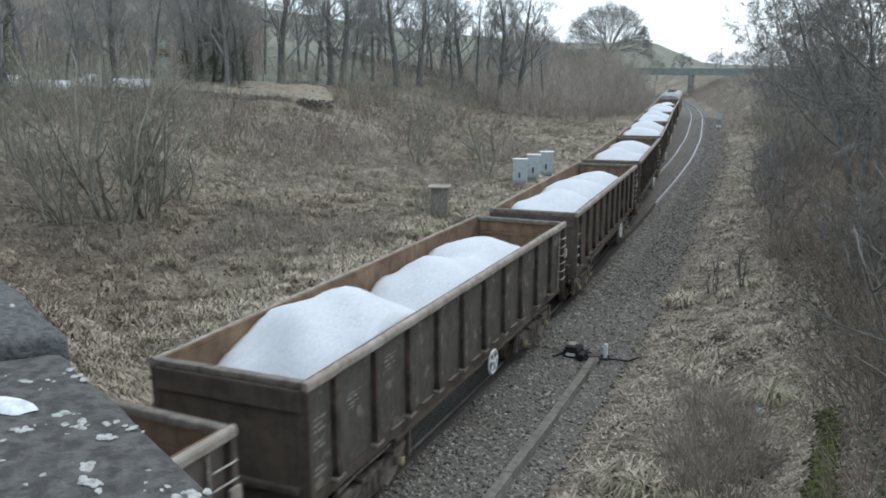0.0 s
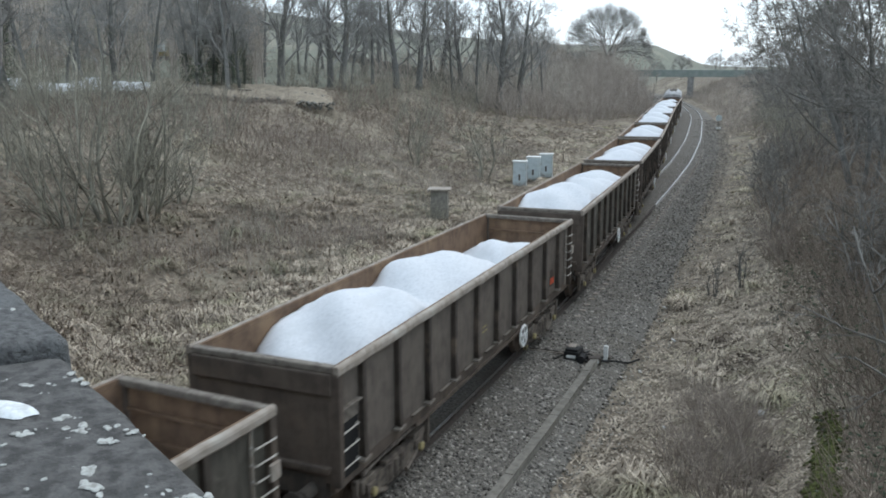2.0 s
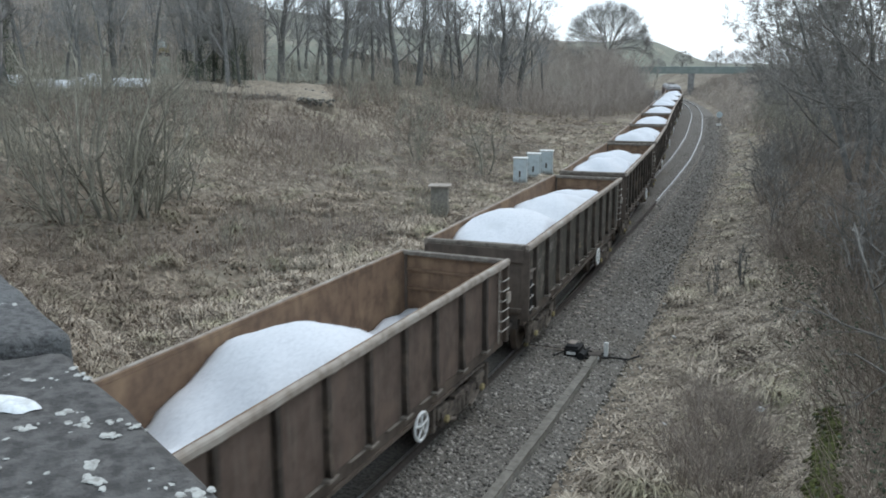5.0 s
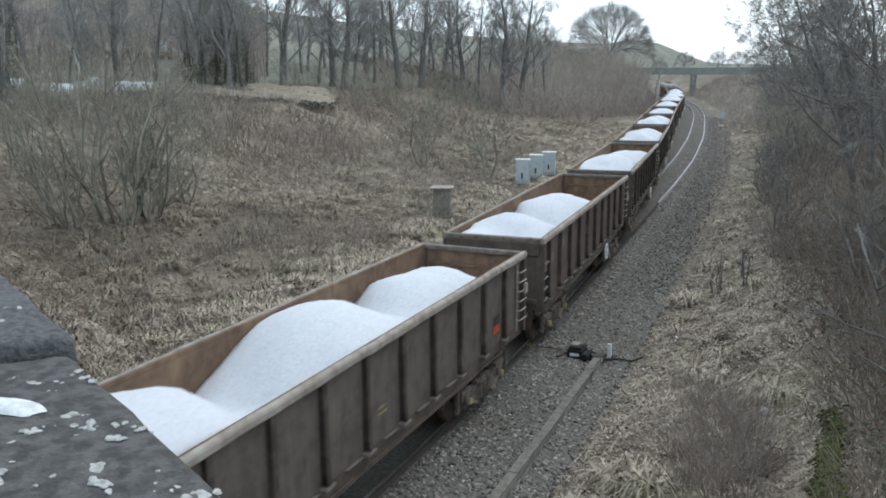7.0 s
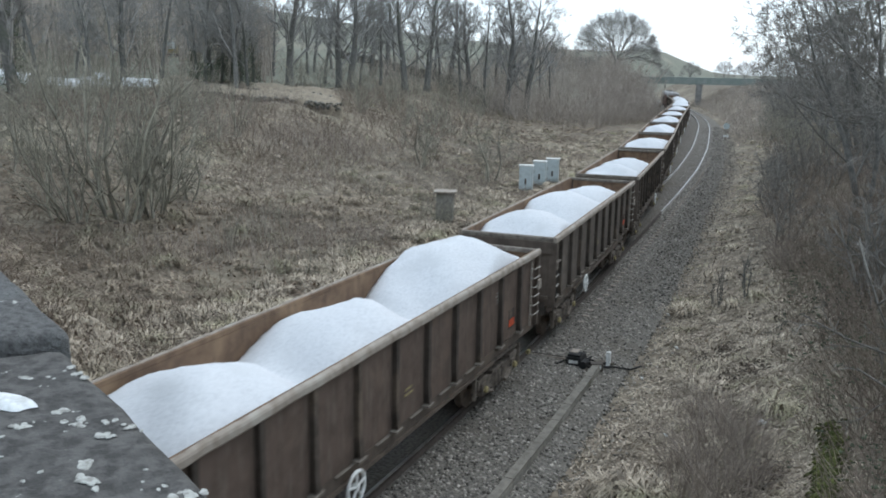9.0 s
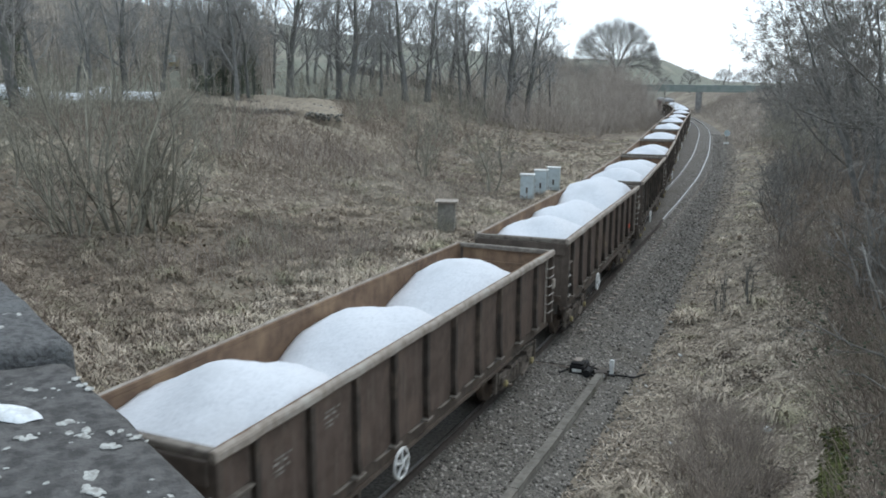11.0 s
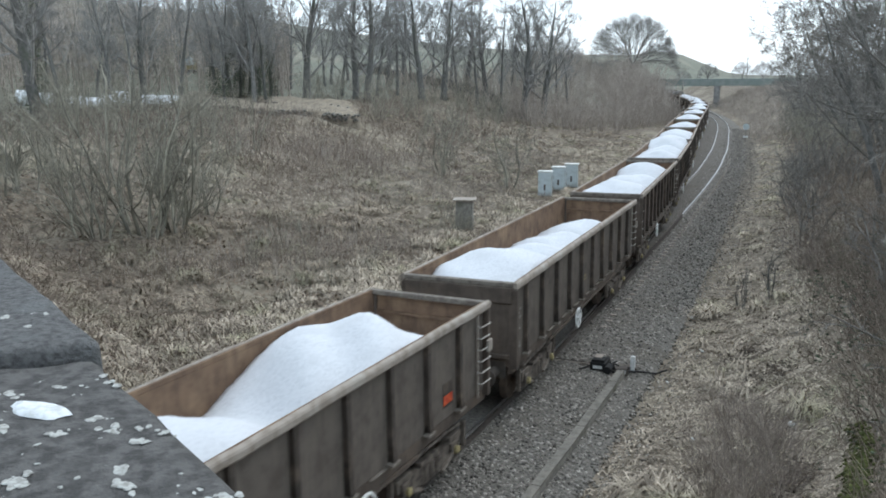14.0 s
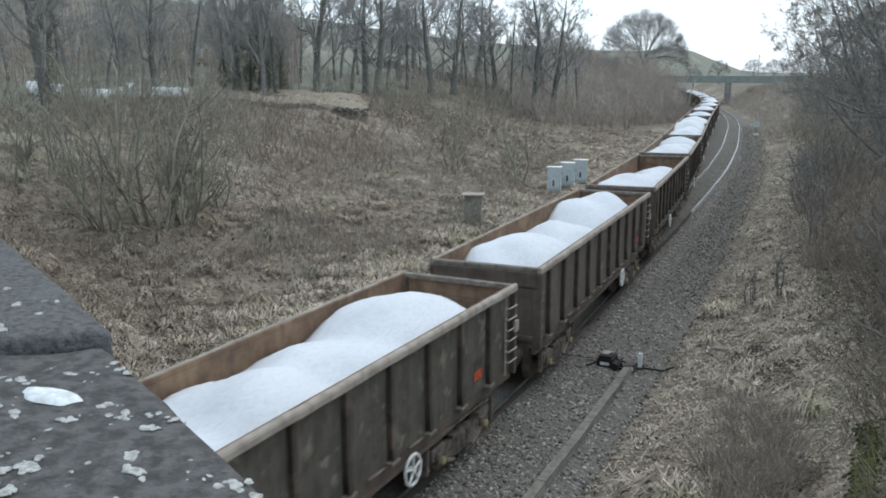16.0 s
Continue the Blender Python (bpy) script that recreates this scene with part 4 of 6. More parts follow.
LOADS = {
    6: [(0.3, 0.3, 0.1)],
    2: [(0.25, 0.38, 0.1), (0.7, 0.28, 0.1)], 1: [(0.2, 0.4, 0.1), (0.5, 0.3, 0.1), (0.8, 0.1, 0.1)], 0: [(0.23, 0.54, 0.08), (0.58, 0.2, 0.1), (0.75, 0.22, 0.1)],
    -1: [(0.235, 0.44, 0.1), (0.51, 0.4, 0.1), (0.82, -0.12, 0.2)], -2: [(0.215, 0.53, 0.1), (0.6, 0.24, 0.1), (0.82, 0.0, 0.1)],
    -3: [(0.12, 0.45, 0.1), (0.52, 0.29, 0.1)], -4: [(0.15, 0.5, 0.1), (0.51, 0.45, 0.05), (0.81, 0.18, 0.1)], -5: [(0.18, 0.38, 0.12), (0.47, 0.33, 0.12), (0.84, 0.67, 0.05)],
    -6: [(0.15, 0.42, 0.1), (0.47, 0.22, 0.1), (0.79, 0.31, 0.1)], -7: [(0.17, 0.44, 0.18), (0.36, 0.06, 0.3), (0.54, -0.06, 0.3), (0.75, -0.13, 0.3)],
    -8: [(0.2, 0.4, 0.12), (0.46, 0.12, 0.12), (0.77, 0.42, 0.08)], -9: [(0.31, 0.17, 0.12), (0.48, 0.2, 0.12), (0.63, 0.12, 0.1), (0.81, 0.39, 0.08)],
    -10: [(0.3, 0.4, 0.1), (0.7, 0.4, 0.1)], -11: [(0.3, 0.4, 0.1), (0.7, 0.3, 0.1)],
}
TRAIN, WHEELS, LOCO = [], [], 21.3
M_MAROON = material("maroon_paint", (0.12, 0.045, 0.038), 0.5, (0.11, 0.04, 0.032), 2.0, third=(0.14, 0.085, 0.06), third_scale=0.8)
M_ROOF = material("pale_roof_paint", (0.38, 0.38, 0.38), 0.7, (0.27, 0.265, 0.26), 2.0, third=(0.3, 0.29, 0.28), third_scale=0.7)


def build_train():
    me = wagon_meshes()
    for i in range(-11, 7):
        wheels = []
        marks = {0: 12, -1: 3, -2: 6, -3: 4, -4: 3, -5: 11, -6: 4, -8: 3, -9: 5}.get(i, 2)
        brake = {0: 7.5, -1: 8.9, -2: 8.85, -4: 4.0, -5: 4.4, -6: 4.7, -7: 5.2, -8: 8.8, -9: 9.0}.get(i, 8.9)
        skin = {-5: "side_brown", -6: "side_brown", -3: "side_brown", 1: "side_brown", 0: "side_worn", -2: "side_worn", -9: "side_worn"}.get(i, "side")
        w = build_wagon(me, wheels, brake, marks, skin, i not in (0, -7, -8, 3))
        heaps = LOADS.get(i) or [(0.25 + 0.02 * (i % 3), 0.45, 0), (0.7, 0.5, 0)]
        load = tagged(new("limestone_load", load_mesh(heaps, i + 40)), "white crushed limestone heaped in the wagon", "limestone", "loads of the train", "stuff")
        TRAIN.append((i, w, load))
        if -11 <= i <= 2:
            WHEELS.extend(wheels)
    TRAIN.append((7, build_locomotive(me), None))


def locomotive_pose(t):
    s = train_place(t) + 7 * PITCH + 0.2
    x0, y0, _ = on_line(s + 4.0)
    x1, y1, _ = on_line(s + LOCO - 4.0)
    return pose((x0 + x1) / 2, (y0 + y1) / 2, 0, 0, 0, math.degrees(math.atan2(-(x1 - x0), y1 - y0)))


def build_locomotive(me):
    """The diesel at the head of the train, seen from behind."""
    w = new("locomotive")
    h = LOCO / 2

    def shell(rows, b=None):
        """A closed body through cross-sections (y, half width, foot, shoulder, crown)."""
        b = b or Build()
        k, n = len(b.v), 8
        for y, wide, foot, shoulder, crown in rows:
            b.v += [(-wide, y, foot), (-wide, y, shoulder), (-wide * 0.82, y, shoulder + (crown - shoulder) * 0.65), (-wide * 0.4, y, crown),
                    (wide * 0.4, y, crown), (wide * 0.82, y, shoulder + (crown - shoulder) * 0.65), (wide, y, shoulder), (wide, y, foot)]
        for i in range(len(rows) - 1):
            for j in range(n):
                b.f.append((k + i * n + j, k + i * n + (j + 1) % n, k + (i + 1) * n + (j + 1) % n, k + (i + 1) * n + j))
        b.f += [tuple(k + j for j in range(n)), tuple(k + (len(rows) - 1) * n + j for j in reversed(range(n)))]
        return b

    part("body", shell([(-h, 1.22, 1.05, 2.3, 2.5), (-h + 0.25, 1.32, 1.0, 2.9, 3.1), (-h + 0.6, 1.32, 1.0, 3.1, 3.3), (h - 0.6, 1.32, 1.0, 3.1, 3.3), (h - 0.25, 1.32, 1.0, 2.9, 3.1), (h, 1.22, 1.05, 2.3, 2.5)]), M_MAROON, w, "dark maroon body side")
    part("roof", shell([(-h + 0.3, 1.2, 3.0, 3.2, 3.55), (-h + 0.9, 1.3, 3.05, 3.4, 3.85), (h - 0.9, 1.3, 3.05, 3.4, 3.85), (h - 0.3, 1.2, 3.0, 3.2, 3.55)]), M_ROOF, w, "pale grey rounded roof")
    for y in (-4.0, -1.0, 3.0, 6.0):
        part("roof_grille", Build().box(-0.55, 0.55, y - 0.9, y + 0.9, 3.82, 3.93, 0.03), M_GEAR, w)
    for end in (-1, 1):
        for x in (-0.58, 0.58):
            b = Build()
            b.add([(x - 0.48, end * (h - 0.06), 2.35), (x + 0.48, end * (h - 0.06), 2.35), (x + 0.46, end * (h - 0.30), 3.06), (x - 0.46, end * (h - 0.30), 3.06),
                   (x - 0.48, end * (h + 0.03), 2.37), (x + 0.48, end * (h + 0.03), 2.37), (x + 0.46, end * (h - 0.20), 3.08), (x - 0.46, end * (h - 0.20), 3.08)],
                  [(4, 5, 6, 7), (0, 3, 2, 1), (0, 1, 5, 4), (1, 2, 6, 5), (2, 3, 7, 6), (3, 0, 4, 7)])
            part("windscreen", b, M_BLACK, w, "dark cab window")
            part("tail_light", Build().tube([(x, end * (h - 0.05), 1.45), (x, end * (h + 0.04), 1.45)], 0.09, 10), M_RED, w)
            o = new("buffer", me["buffer"])
            o.parent = w
            o.matrix_basis = pose(x / 0.58 * 0.865, end * (h - 0.1), 1.06, 0, 0, 0 if end > 0 else 180)
        part("buffer_beam", Build().box(-1.25, 1.25, end * h - 0.1, end * h + 0.1, 0.8, 1.12, 0.03), M_GEAR, w)
        for side in (-1, 1):
            part("bogie_frame", Build().box(side * 1.08 - 0.09, side * 1.08 + 0.09, end * (h - 4.3) - 2.6, end * (h - 4.3) + 2.6, 0.4, 0.85, 0.05), M_GEAR, w)
            part("cab_door", Build().box(side * 1.325 - 0.012, side * 1.325 + 0.012, end * (h - 1.75) - 0.32, end * (h - 1.75) + 0.32, 1.15, 3.0, 0.005), M_GEAR, w)
        for a in (-1.9, 0.0, 1.9):
            o = new("wheelset", me["wheelset"])
            o.parent = w
            o.matrix_basis = pose(0, end * (h - 4.3) + a, 0.46)
    for side in (-1, 1):
        part("side_grille", Build().box(side * 1.325 - 0.012, side * 1.325 + 0.012, -2.6, 4.2, 1.7, 2.8, 0.005), M_GEAR, w)
    part("fuel_tank", Build().box(-1.1, 1.1, -2.6, 2.6, 0.35, 0.98, 0.08), M_GEAR, w)
    part("underframe", Build().box(-1.1, 1.1, -h + 0.4, h - 0.4, 0.82, 1.04), M_GEAR, w)
    return tagged(w, "maroon diesel locomotive with a pale roof heading the train", "locomotive")


build_train()


# ---- plants
def polyline(rnd, p, d, length, k, wander, lift):
    pts = [p]
    for _ in range(k):
        d = (d + Vector((rnd.gauss(0, wander), rnd.gauss(0, wander), rnd.gauss(0, wander) + lift))).normalized()
        p = p + d * (length / k)
        pts.append(p)
    return pts, d


def shoots(rs, base, mid, tip, r, count, angle, ratio, thin, lift, low=0.25, wander=0.09):
    """The next order of branches: count from each bent parent, leaving it at an angle and rising."""
    base, mid, tip, r = (np.repeat(a, count, 0) for a in (base, mid, tip, r))
    n = len(base)
    t = rs.uniform(low, 1.0, n)[:, None]
    q = np.where(t < 0.5, base + (mid - base) * t * 2, mid + (tip - mid) * (t * 2 - 1))
    d = np.where(t < 0.5, mid - base, tip - mid)
    d /= np.linalg.norm(d, axis=1)[:, None] + 1e-9
    side = np.cross(d, rs.normal(0, 1, (n, 3)))
    side /= np.linalg.norm(side, axis=1)[:, None] + 1e-9
    a = rs.uniform(*angle, n)[:, None]
    d = d * np.cos(a) + side * np.sin(a) + np.array([0, 0, lift])
    d /= np.linalg.norm(d, axis=1)[:, None]
    ln = np.linalg.norm(tip - base, axis=1) * ratio * rs.uniform(0.6, 1.15, n) * (1.2 - 0.5 * t[:, 0])
    e = q + d * ln[:, None]
    m = (q + e) / 2 + rs.normal(0, wander, (n, 3)) * ln[:, None] - np.array([0, 0, 0.25 * lift]) * ln[:, None]
    return q, m, e, np.maximum(r * (1 - 0.6 * t[:, 0]) * thin, 0.004)


def bent(b, base, mid, tip, r, taper=0.45):
    v, f = stems(base, tip, mid - (base + tip) / 2, r, r * taper)
    b.append((v, f))


def straight(b, base, tip, r):
    b.append(twigs(base, tip, r, r * 0.4))


def joined(pieces, name, mat):
    vs, fs, k = [], [], 0
    for v, f in pieces:
        vs.append(v)
        fs.append(f + k)
        k += len(v)
    return array_mesh(name, np.concatenate(vs), np.concatenate(fs), mat)


def winter_tree(seed, height, r0, limbs=14, low=0.2, reach=0.3, angle=(0.5, 0.95), lift=0.3, counts=(5, 4, 4, 3), fine=0.012,
                stems_n=1, lean=(0, 0), spread=0.3, crook=0.05, mat=None, bark=None):
    """Trunk and crown meshes of a leafless tree: limbs arching up, dividing four times into fine twigs."""
    rnd, rs = random.Random(seed), np.random.RandomState(seed)
    np.random.seed(seed)
    trunk, pieces = Build(), []
    base, mid, tip, rad = [], [], [], []
    for s in range(stems_n):
        a = rnd.uniform(0, 6.283)
        tilt = 0.04 if stems_n == 1 else rnd.uniform(0.3, 1.0) * spread
        d = Vector((math.cos(a) * tilt + lean[0], math.sin(a) * tilt + lean[1], 1)).normalized()
        p = Vector((0, 0, -0.4)) if stems_n == 1 else Vector((math.cos(a), math.sin(a), 0)) * rnd.uniform(0.1, 0.5) + Vector((0, 0, -0.4))
        k, h = 12, height * (1 if s == 0 else rnd.uniform(0.65, 1.0))
        pts, _ = polyline(rnd, p, d, h * 0.92, k, crook, 0.04)
        rr = r0 * (1 if stems_n == 1 else rnd.uniform(0.5, 0.9))
        radii = [rr * (1.35 if i == 0 else 1) * (1 - 0.92 * (i / k) ** 1.1) + 0.01 for i in range(k + 1)]
        trunk.tube(pts, radii, 9, cap=False)
        for j in range(limbs):
            f = min(0.98, low + (1 - low) * (j + rnd.random()) / limbs)
            i = min(int(f * k), k - 1)
            q = pts[i].lerp(pts[i + 1], f * k - i)
            dd = (pts[i + 1] - pts[i]).normalized()
            side = dd.orthogonal().normalized()
            side.rotate(Matrix.Rotation(2.4 * j + rnd.uniform(-0.5, 0.5), 3, dd))
            an = rnd.uniform(*angle)
            e = (dd * math.cos(an) + side * math.sin(an)).normalized()
            ln = h * reach * rnd.uniform(0.6, 1.15) * (1.25 - 0.75 * f)
            m = q + e * ln * 0.5
            e = (e + Vector((0, 0, lift * 1.6))).normalized()
            base.append(q[:])
            mid.append(m[:])
            tip.append((m + e * ln * 0.55)[:])
            rad.append(max(0.02, radii[i] * rnd.uniform(0.32, 0.5)))
    level = tuple(np.array(a, float) for a in (base, mid, tip, rad))
    bent(pieces, *level)
    for j, count in enumerate(counts):
        level = shoots(rs, *level, count, (0.4, 0.95), 0.58 if j < 2 else 0.66, 0.6, lift * (0.7, 0.5, 0.4, 0.3)[j])
        if j < 2:
            bent(pieces, *level)
        else:
            straight(pieces, level[0], level[2], np.maximum(level[3], fine) if j == 2 else np.full(len(level[0]), fine * 0.8))
    return trunk.mesh("trunk", bark or M_BARK, True), joined(pieces, "crown", mat or M_TWIG)


def domed_tree(seed, fork, rx, rz, r0, fine=0.013, counts=(8, 6, 5, 3)):
    """An old round-crowned tree: limbs fanning from a short trunk, their twigs ending in a smooth dome."""
    rs = np.random.RandomState(seed)
    np.random.seed(seed)
    trunk = Build().tube([(0, 0, -0.6), (0, 0, 0.3), (0.1, 0, fork * 0.6), (0.1, 0.1, fork + 0.8)], [r0 * 1.4, r0, r0 * 0.85, r0 * 0.6], 10, cap=False)
    pieces = []

    def inside(p, limit):
        """Draw points that stick out back to the dome."""
        q = p - np.array([0, 0, fork])
        q[:, 2] = np.where(q[:, 2] < -0.14 * rz, -0.14 * rz, q[:, 2])
        d = np.sqrt((q[:, 0] ** 2 + q[:, 1] ** 2) / rx ** 2 + q[:, 2] ** 2 / rz ** 2)
        return q * np.minimum(1, limit / (d + 1e-9))[:, None] + np.array([0, 0, fork])

    n = 15
    j = np.arange(n)
    e, a = np.arcsin(0.04 + 0.94 * (j + 0.5) / n), 2.39996 * j
    d = np.stack([np.cos(a) * np.cos(e) * rx, np.sin(a) * np.cos(e) * rx, np.sin(e) * rz], 1)
    base = np.stack([np.zeros(n) + 0.1, np.zeros(n), fork + rs.uniform(-0.6, 0.8, n)], 1)
    tip = base + d * rs.uniform(0.62, 0.78, n)[:, None]
    mid = base + d * 0.36 + np.stack([np.zeros(n), np.zeros(n), 0.05 * np.linalg.norm(d, axis=1)], 1)
    level = (base, mid, tip, np.full(n, r0 * 0.3))
    bent(pieces, *level)
    for k, (count, limit) in enumerate(zip(counts, (0.84, 0.93, 0.98, 1.02))):
        q, m, t, r = shoots(rs, *level, count, (0.3, 0.8), 0.66 if k < 2 else 0.6, 0.55, 0.05, 0.3)
        out = t - np.array([0, 0, fork])
        out /= np.linalg.norm(out, axis=1)[:, None] + 1e-9
        t = inside(t + out * (0.45 * np.linalg.norm(t - q, axis=1))[:, None], limit * (1 + 0.03 * np.sin(3 * np.arctan2(t[:, 1], t[:, 0]))) * rs.uniform(0.86, 1.0, len(t)))
        m = (q + t) / 2 + (m - (q + t) / 2) * 0.3
        level = (q, m, t, r)
        if k < 2:
            bent(pieces, *level)
        else:
            straight(pieces, q, t, np.full(len(q), fine * (1.3 if k == 2 else 0.9)))
    return trunk.mesh("trunk", M_BARK, True), joined(pieces, "crown", M_TWIG)


def plant(name, meshes, x, y, turn, size, label, category, group, sink=0.0):
    t = thing(name, pose(x, y, float(ground_z(x, y)) - sink, 0, 0, turn), label, category, group)
    t.scale = (size, size, size)
    for key, me in zip(("trunk", "crown"), meshes):
        o = new(key, me)
        o.parent = t
    return t


def ivy(t, seed, h0, h1, radius, n, leaf=0.16):
    """Ivy leaves clinging round a trunk, as a part of its tree."""
    rs = np.random.RandomState(seed)
    z = rs.uniform(h0, h1, n)
    a = rs.rand(n) * 6.283
    r = radius * (0.5 + 0.7 * rs.rand(n)) * (1.15 - 0.5 * (z - h0) / (h1 - h0)) * (1 + 0.3 * np.sin(z * 2.1 + a))
    v, f = lumps(np.stack([np.cos(a) * r, np.sin(a) * r, z], 1), rs.uniform(0.5, 1.0, n) * leaf, 0.35)
    o = new("ivy", array_mesh("ivy", v, f, M_IVY))
    o.parent = t
    tagged(o, "dark green ivy")


def way_point(angle, dist):
    """A place by its bearing (degrees left of the line of sight up the track) and distance from the bridge."""
    return 7.85 - dist * math.sin(radians(angle)), dist * math.cos(radians(angle))


def build_trees():
    rnd = random.Random(11)
    tall = [winter_tree(20 + i, 15.5, 0.42, 19, 0.16, 0.34, (0.5, 1.05), 0.26, (5, 4, 4, 3), 0.014) for i in range(6)]
    slim = [winter_tree(40 + i, 14, 0.2, 15, 0.18, 0.27, (0.45, 1.0), 0.3, (4, 4, 4, 3), 0.016) for i in range(4)]
    wood = [winter_tree(50 + i, 14, 0.17, 12, 0.1, 0.3, (0.5, 1.0), 0.25, (4, 4, 3, 2), 0.018) for i in range(3)]
    label = "tall bare winter tree on the bank"
    # bearing, distance, slim, size
    for b, d, thin, size in TALL:
        x, y = way_point(b, d)
        me = (slim if thin else tall)[rnd.randrange(4 if thin else 6)]
        t = plant("tree", me, x, y, rnd.uniform(0, 360), size, label if not thin else "slender bare winter tree on the bank", "tree", "trees on the bank")
        if (b, d) in IVIED:
            ivy(t, int(b * 10), 0.2, 9.5, 0.7, 4200, 0.07)
    # the dark ivied clump
    for k in range(7):
        x, y = way_point(39.2 + k * 0.52, 79 + rnd.uniform(-2, 2))
        t = plant("tree", slim[k % 3], x, y, rnd.uniform(0, 360), 0.8, "ivy-covered bare tree in a dark clump", "tree", "trees on the bank")
        ivy(t, k + 60, 0.0, (6.5, 4.2, 7.0, 3.6, 5.6, 3.0, 4.5)[k], 0.95, 2100, 0.075)
    # wood behind
    for k in range(26):
        b = rnd.uniform(37.5, 57)
        x, y = way_point(b + 1.0 if 43.3 < b < 44.1 else b, rnd.uniform(86, 150))
        plant("tree", wood[rnd.randrange(3)], x, y, rnd.uniform(0, 360), rnd.uniform(0.75, 1.0), "bare tree in the wood behind", "tree", "trees of the wood")
    x, y = way_point(15.55, 190)
    fork = 9.4 - float(ground_z(x, y))
    plant("tree", domed_tree(77, fork, 10.6, 12.0, 0.6, 0.013), x, y, 20, 1.0, "round-crowned bare tree on the skyline", "tree", "lone trees")
    low_dome = [domed_tree(90 + i, 1.6, 3.4, 4.6, 0.2, 0.007, (6, 5, 4, 2)) for i in range(2)]
    for b, d, size in ((10.9, 310, 1.25), (8.9, 330, 1.3), (12.4, 330, 1.1), (7.7, 300, 1.2), (5.6, 240, 1.0), (4.2, 200, 1.1), (6.6, 280, 1.1)):
        x, y = way_point(b, d)
        plant("tree", low_dome[int(d) % 2], x, y, b * 40, size, "small distant bare tree", "tree", "lone trees")
    # right-hand bank: a dense belt of many-stemmed trees leaning over the line
    belt = [winter_tree(120 + i, 9.5, 0.15, 10, 0.1, 0.34, (0.5, 1.1), 0.12, (5, 4, 4, 2), 0.011, stems_n=3, lean=(-0.12, 0), spread=0.45, crook=0.08, mat=M_HEDGE) for i in range(4)]
    sparse = [winter_tree(130 + i, 9.5, 0.15, 10, 0.1, 0.34, (0.5, 1.1), 0.12, (4, 3, 3, 2), 0.014, stems_n=3, lean=(-0.12, 0), spread=0.45, crook=0.08, mat=M_HEDGE) for i in range(2)]
    for k, (s, o, size) in enumerate(BELT):
        x, y, a = on_line(s, o + float(siding_off(s)))
        plant("tree", sparse[k % 2] if s > 95 else belt[k % 4], float(x), float(y), rnd.uniform(-40, 40), size * rnd.uniform(0.9, 1.1), "many-stemmed bare tree on the cutting side", "tree", "trees of the cutting")


TALL = [(52.7, 58, 0, 0.9), (39.9, 76, 1, 1.05), (51.5, 88, 1, 1.0), (48.5, 80, 1, 0.9), (46.6, 92, 0, 0.85), (44.4, 85, 1, 0.95), (41.5, 84, 1, 1.0), (36.6, 88, 0, 1.0), (34.3, 104, 1, 1.0), (33.4, 98, 0, 0.95), (32.7, 96, 0, 1.0),
        (32.0, 106, 1, 1.0), (30.7, 108, 1, 1.0), (29.1, 104, 0, 1.0), (27.7, 108, 0, 1.0), (26.8, 118, 1, 1.0), (25.5, 112, 1, 1.0), (24.9, 118, 0, 0.95), (23.9, 110, 1, 1.0), (22.4, 112, 0, 1.12), (21.2, 116, 0, 1.1),
        (20.3, 140, 1, 0.9), (19.6, 132, 1, 0.95), (21.8, 130, 0, 0.95), (23.2, 132, 1, 1.1), (26.2, 132, 0, 1.0), (29.8, 134, 1, 1.1), (30.2, 128, 0, 1.0), (33.9, 130, 1, 1.1), (35.0, 124, 1, 1.05), (37.6, 112, 1, 1.0), (27.2, 124, 1, 1.1), (35.4, 120, 1, 1.0), (31.3, 125, 0, 0.9), (28.4, 130, 1, 1.0), (38.8, 96, 1, 1.0)]
IVIED = {(52.7, 58), (38.8, 96)}
BELT = [(17, 15.2, 1.0), (22, 15.0, 1.1), (26, 14.2, 1.4), (31, 12.5, 1.25), (36, 13.8, 1.55), (41, 10.6, 1.2), (47, 12.4, 1.55), (54, 10.6, 1.2), (62, 11.9, 1.35), (71, 10.4, 1.35), (81, 11.2, 1.4), (92, 9.5, 1.25), (105, 10.5, 1.25),
        (120, 9.5, 1.05), (138, 10.5, 0.95), (45, 18, 1.6)]


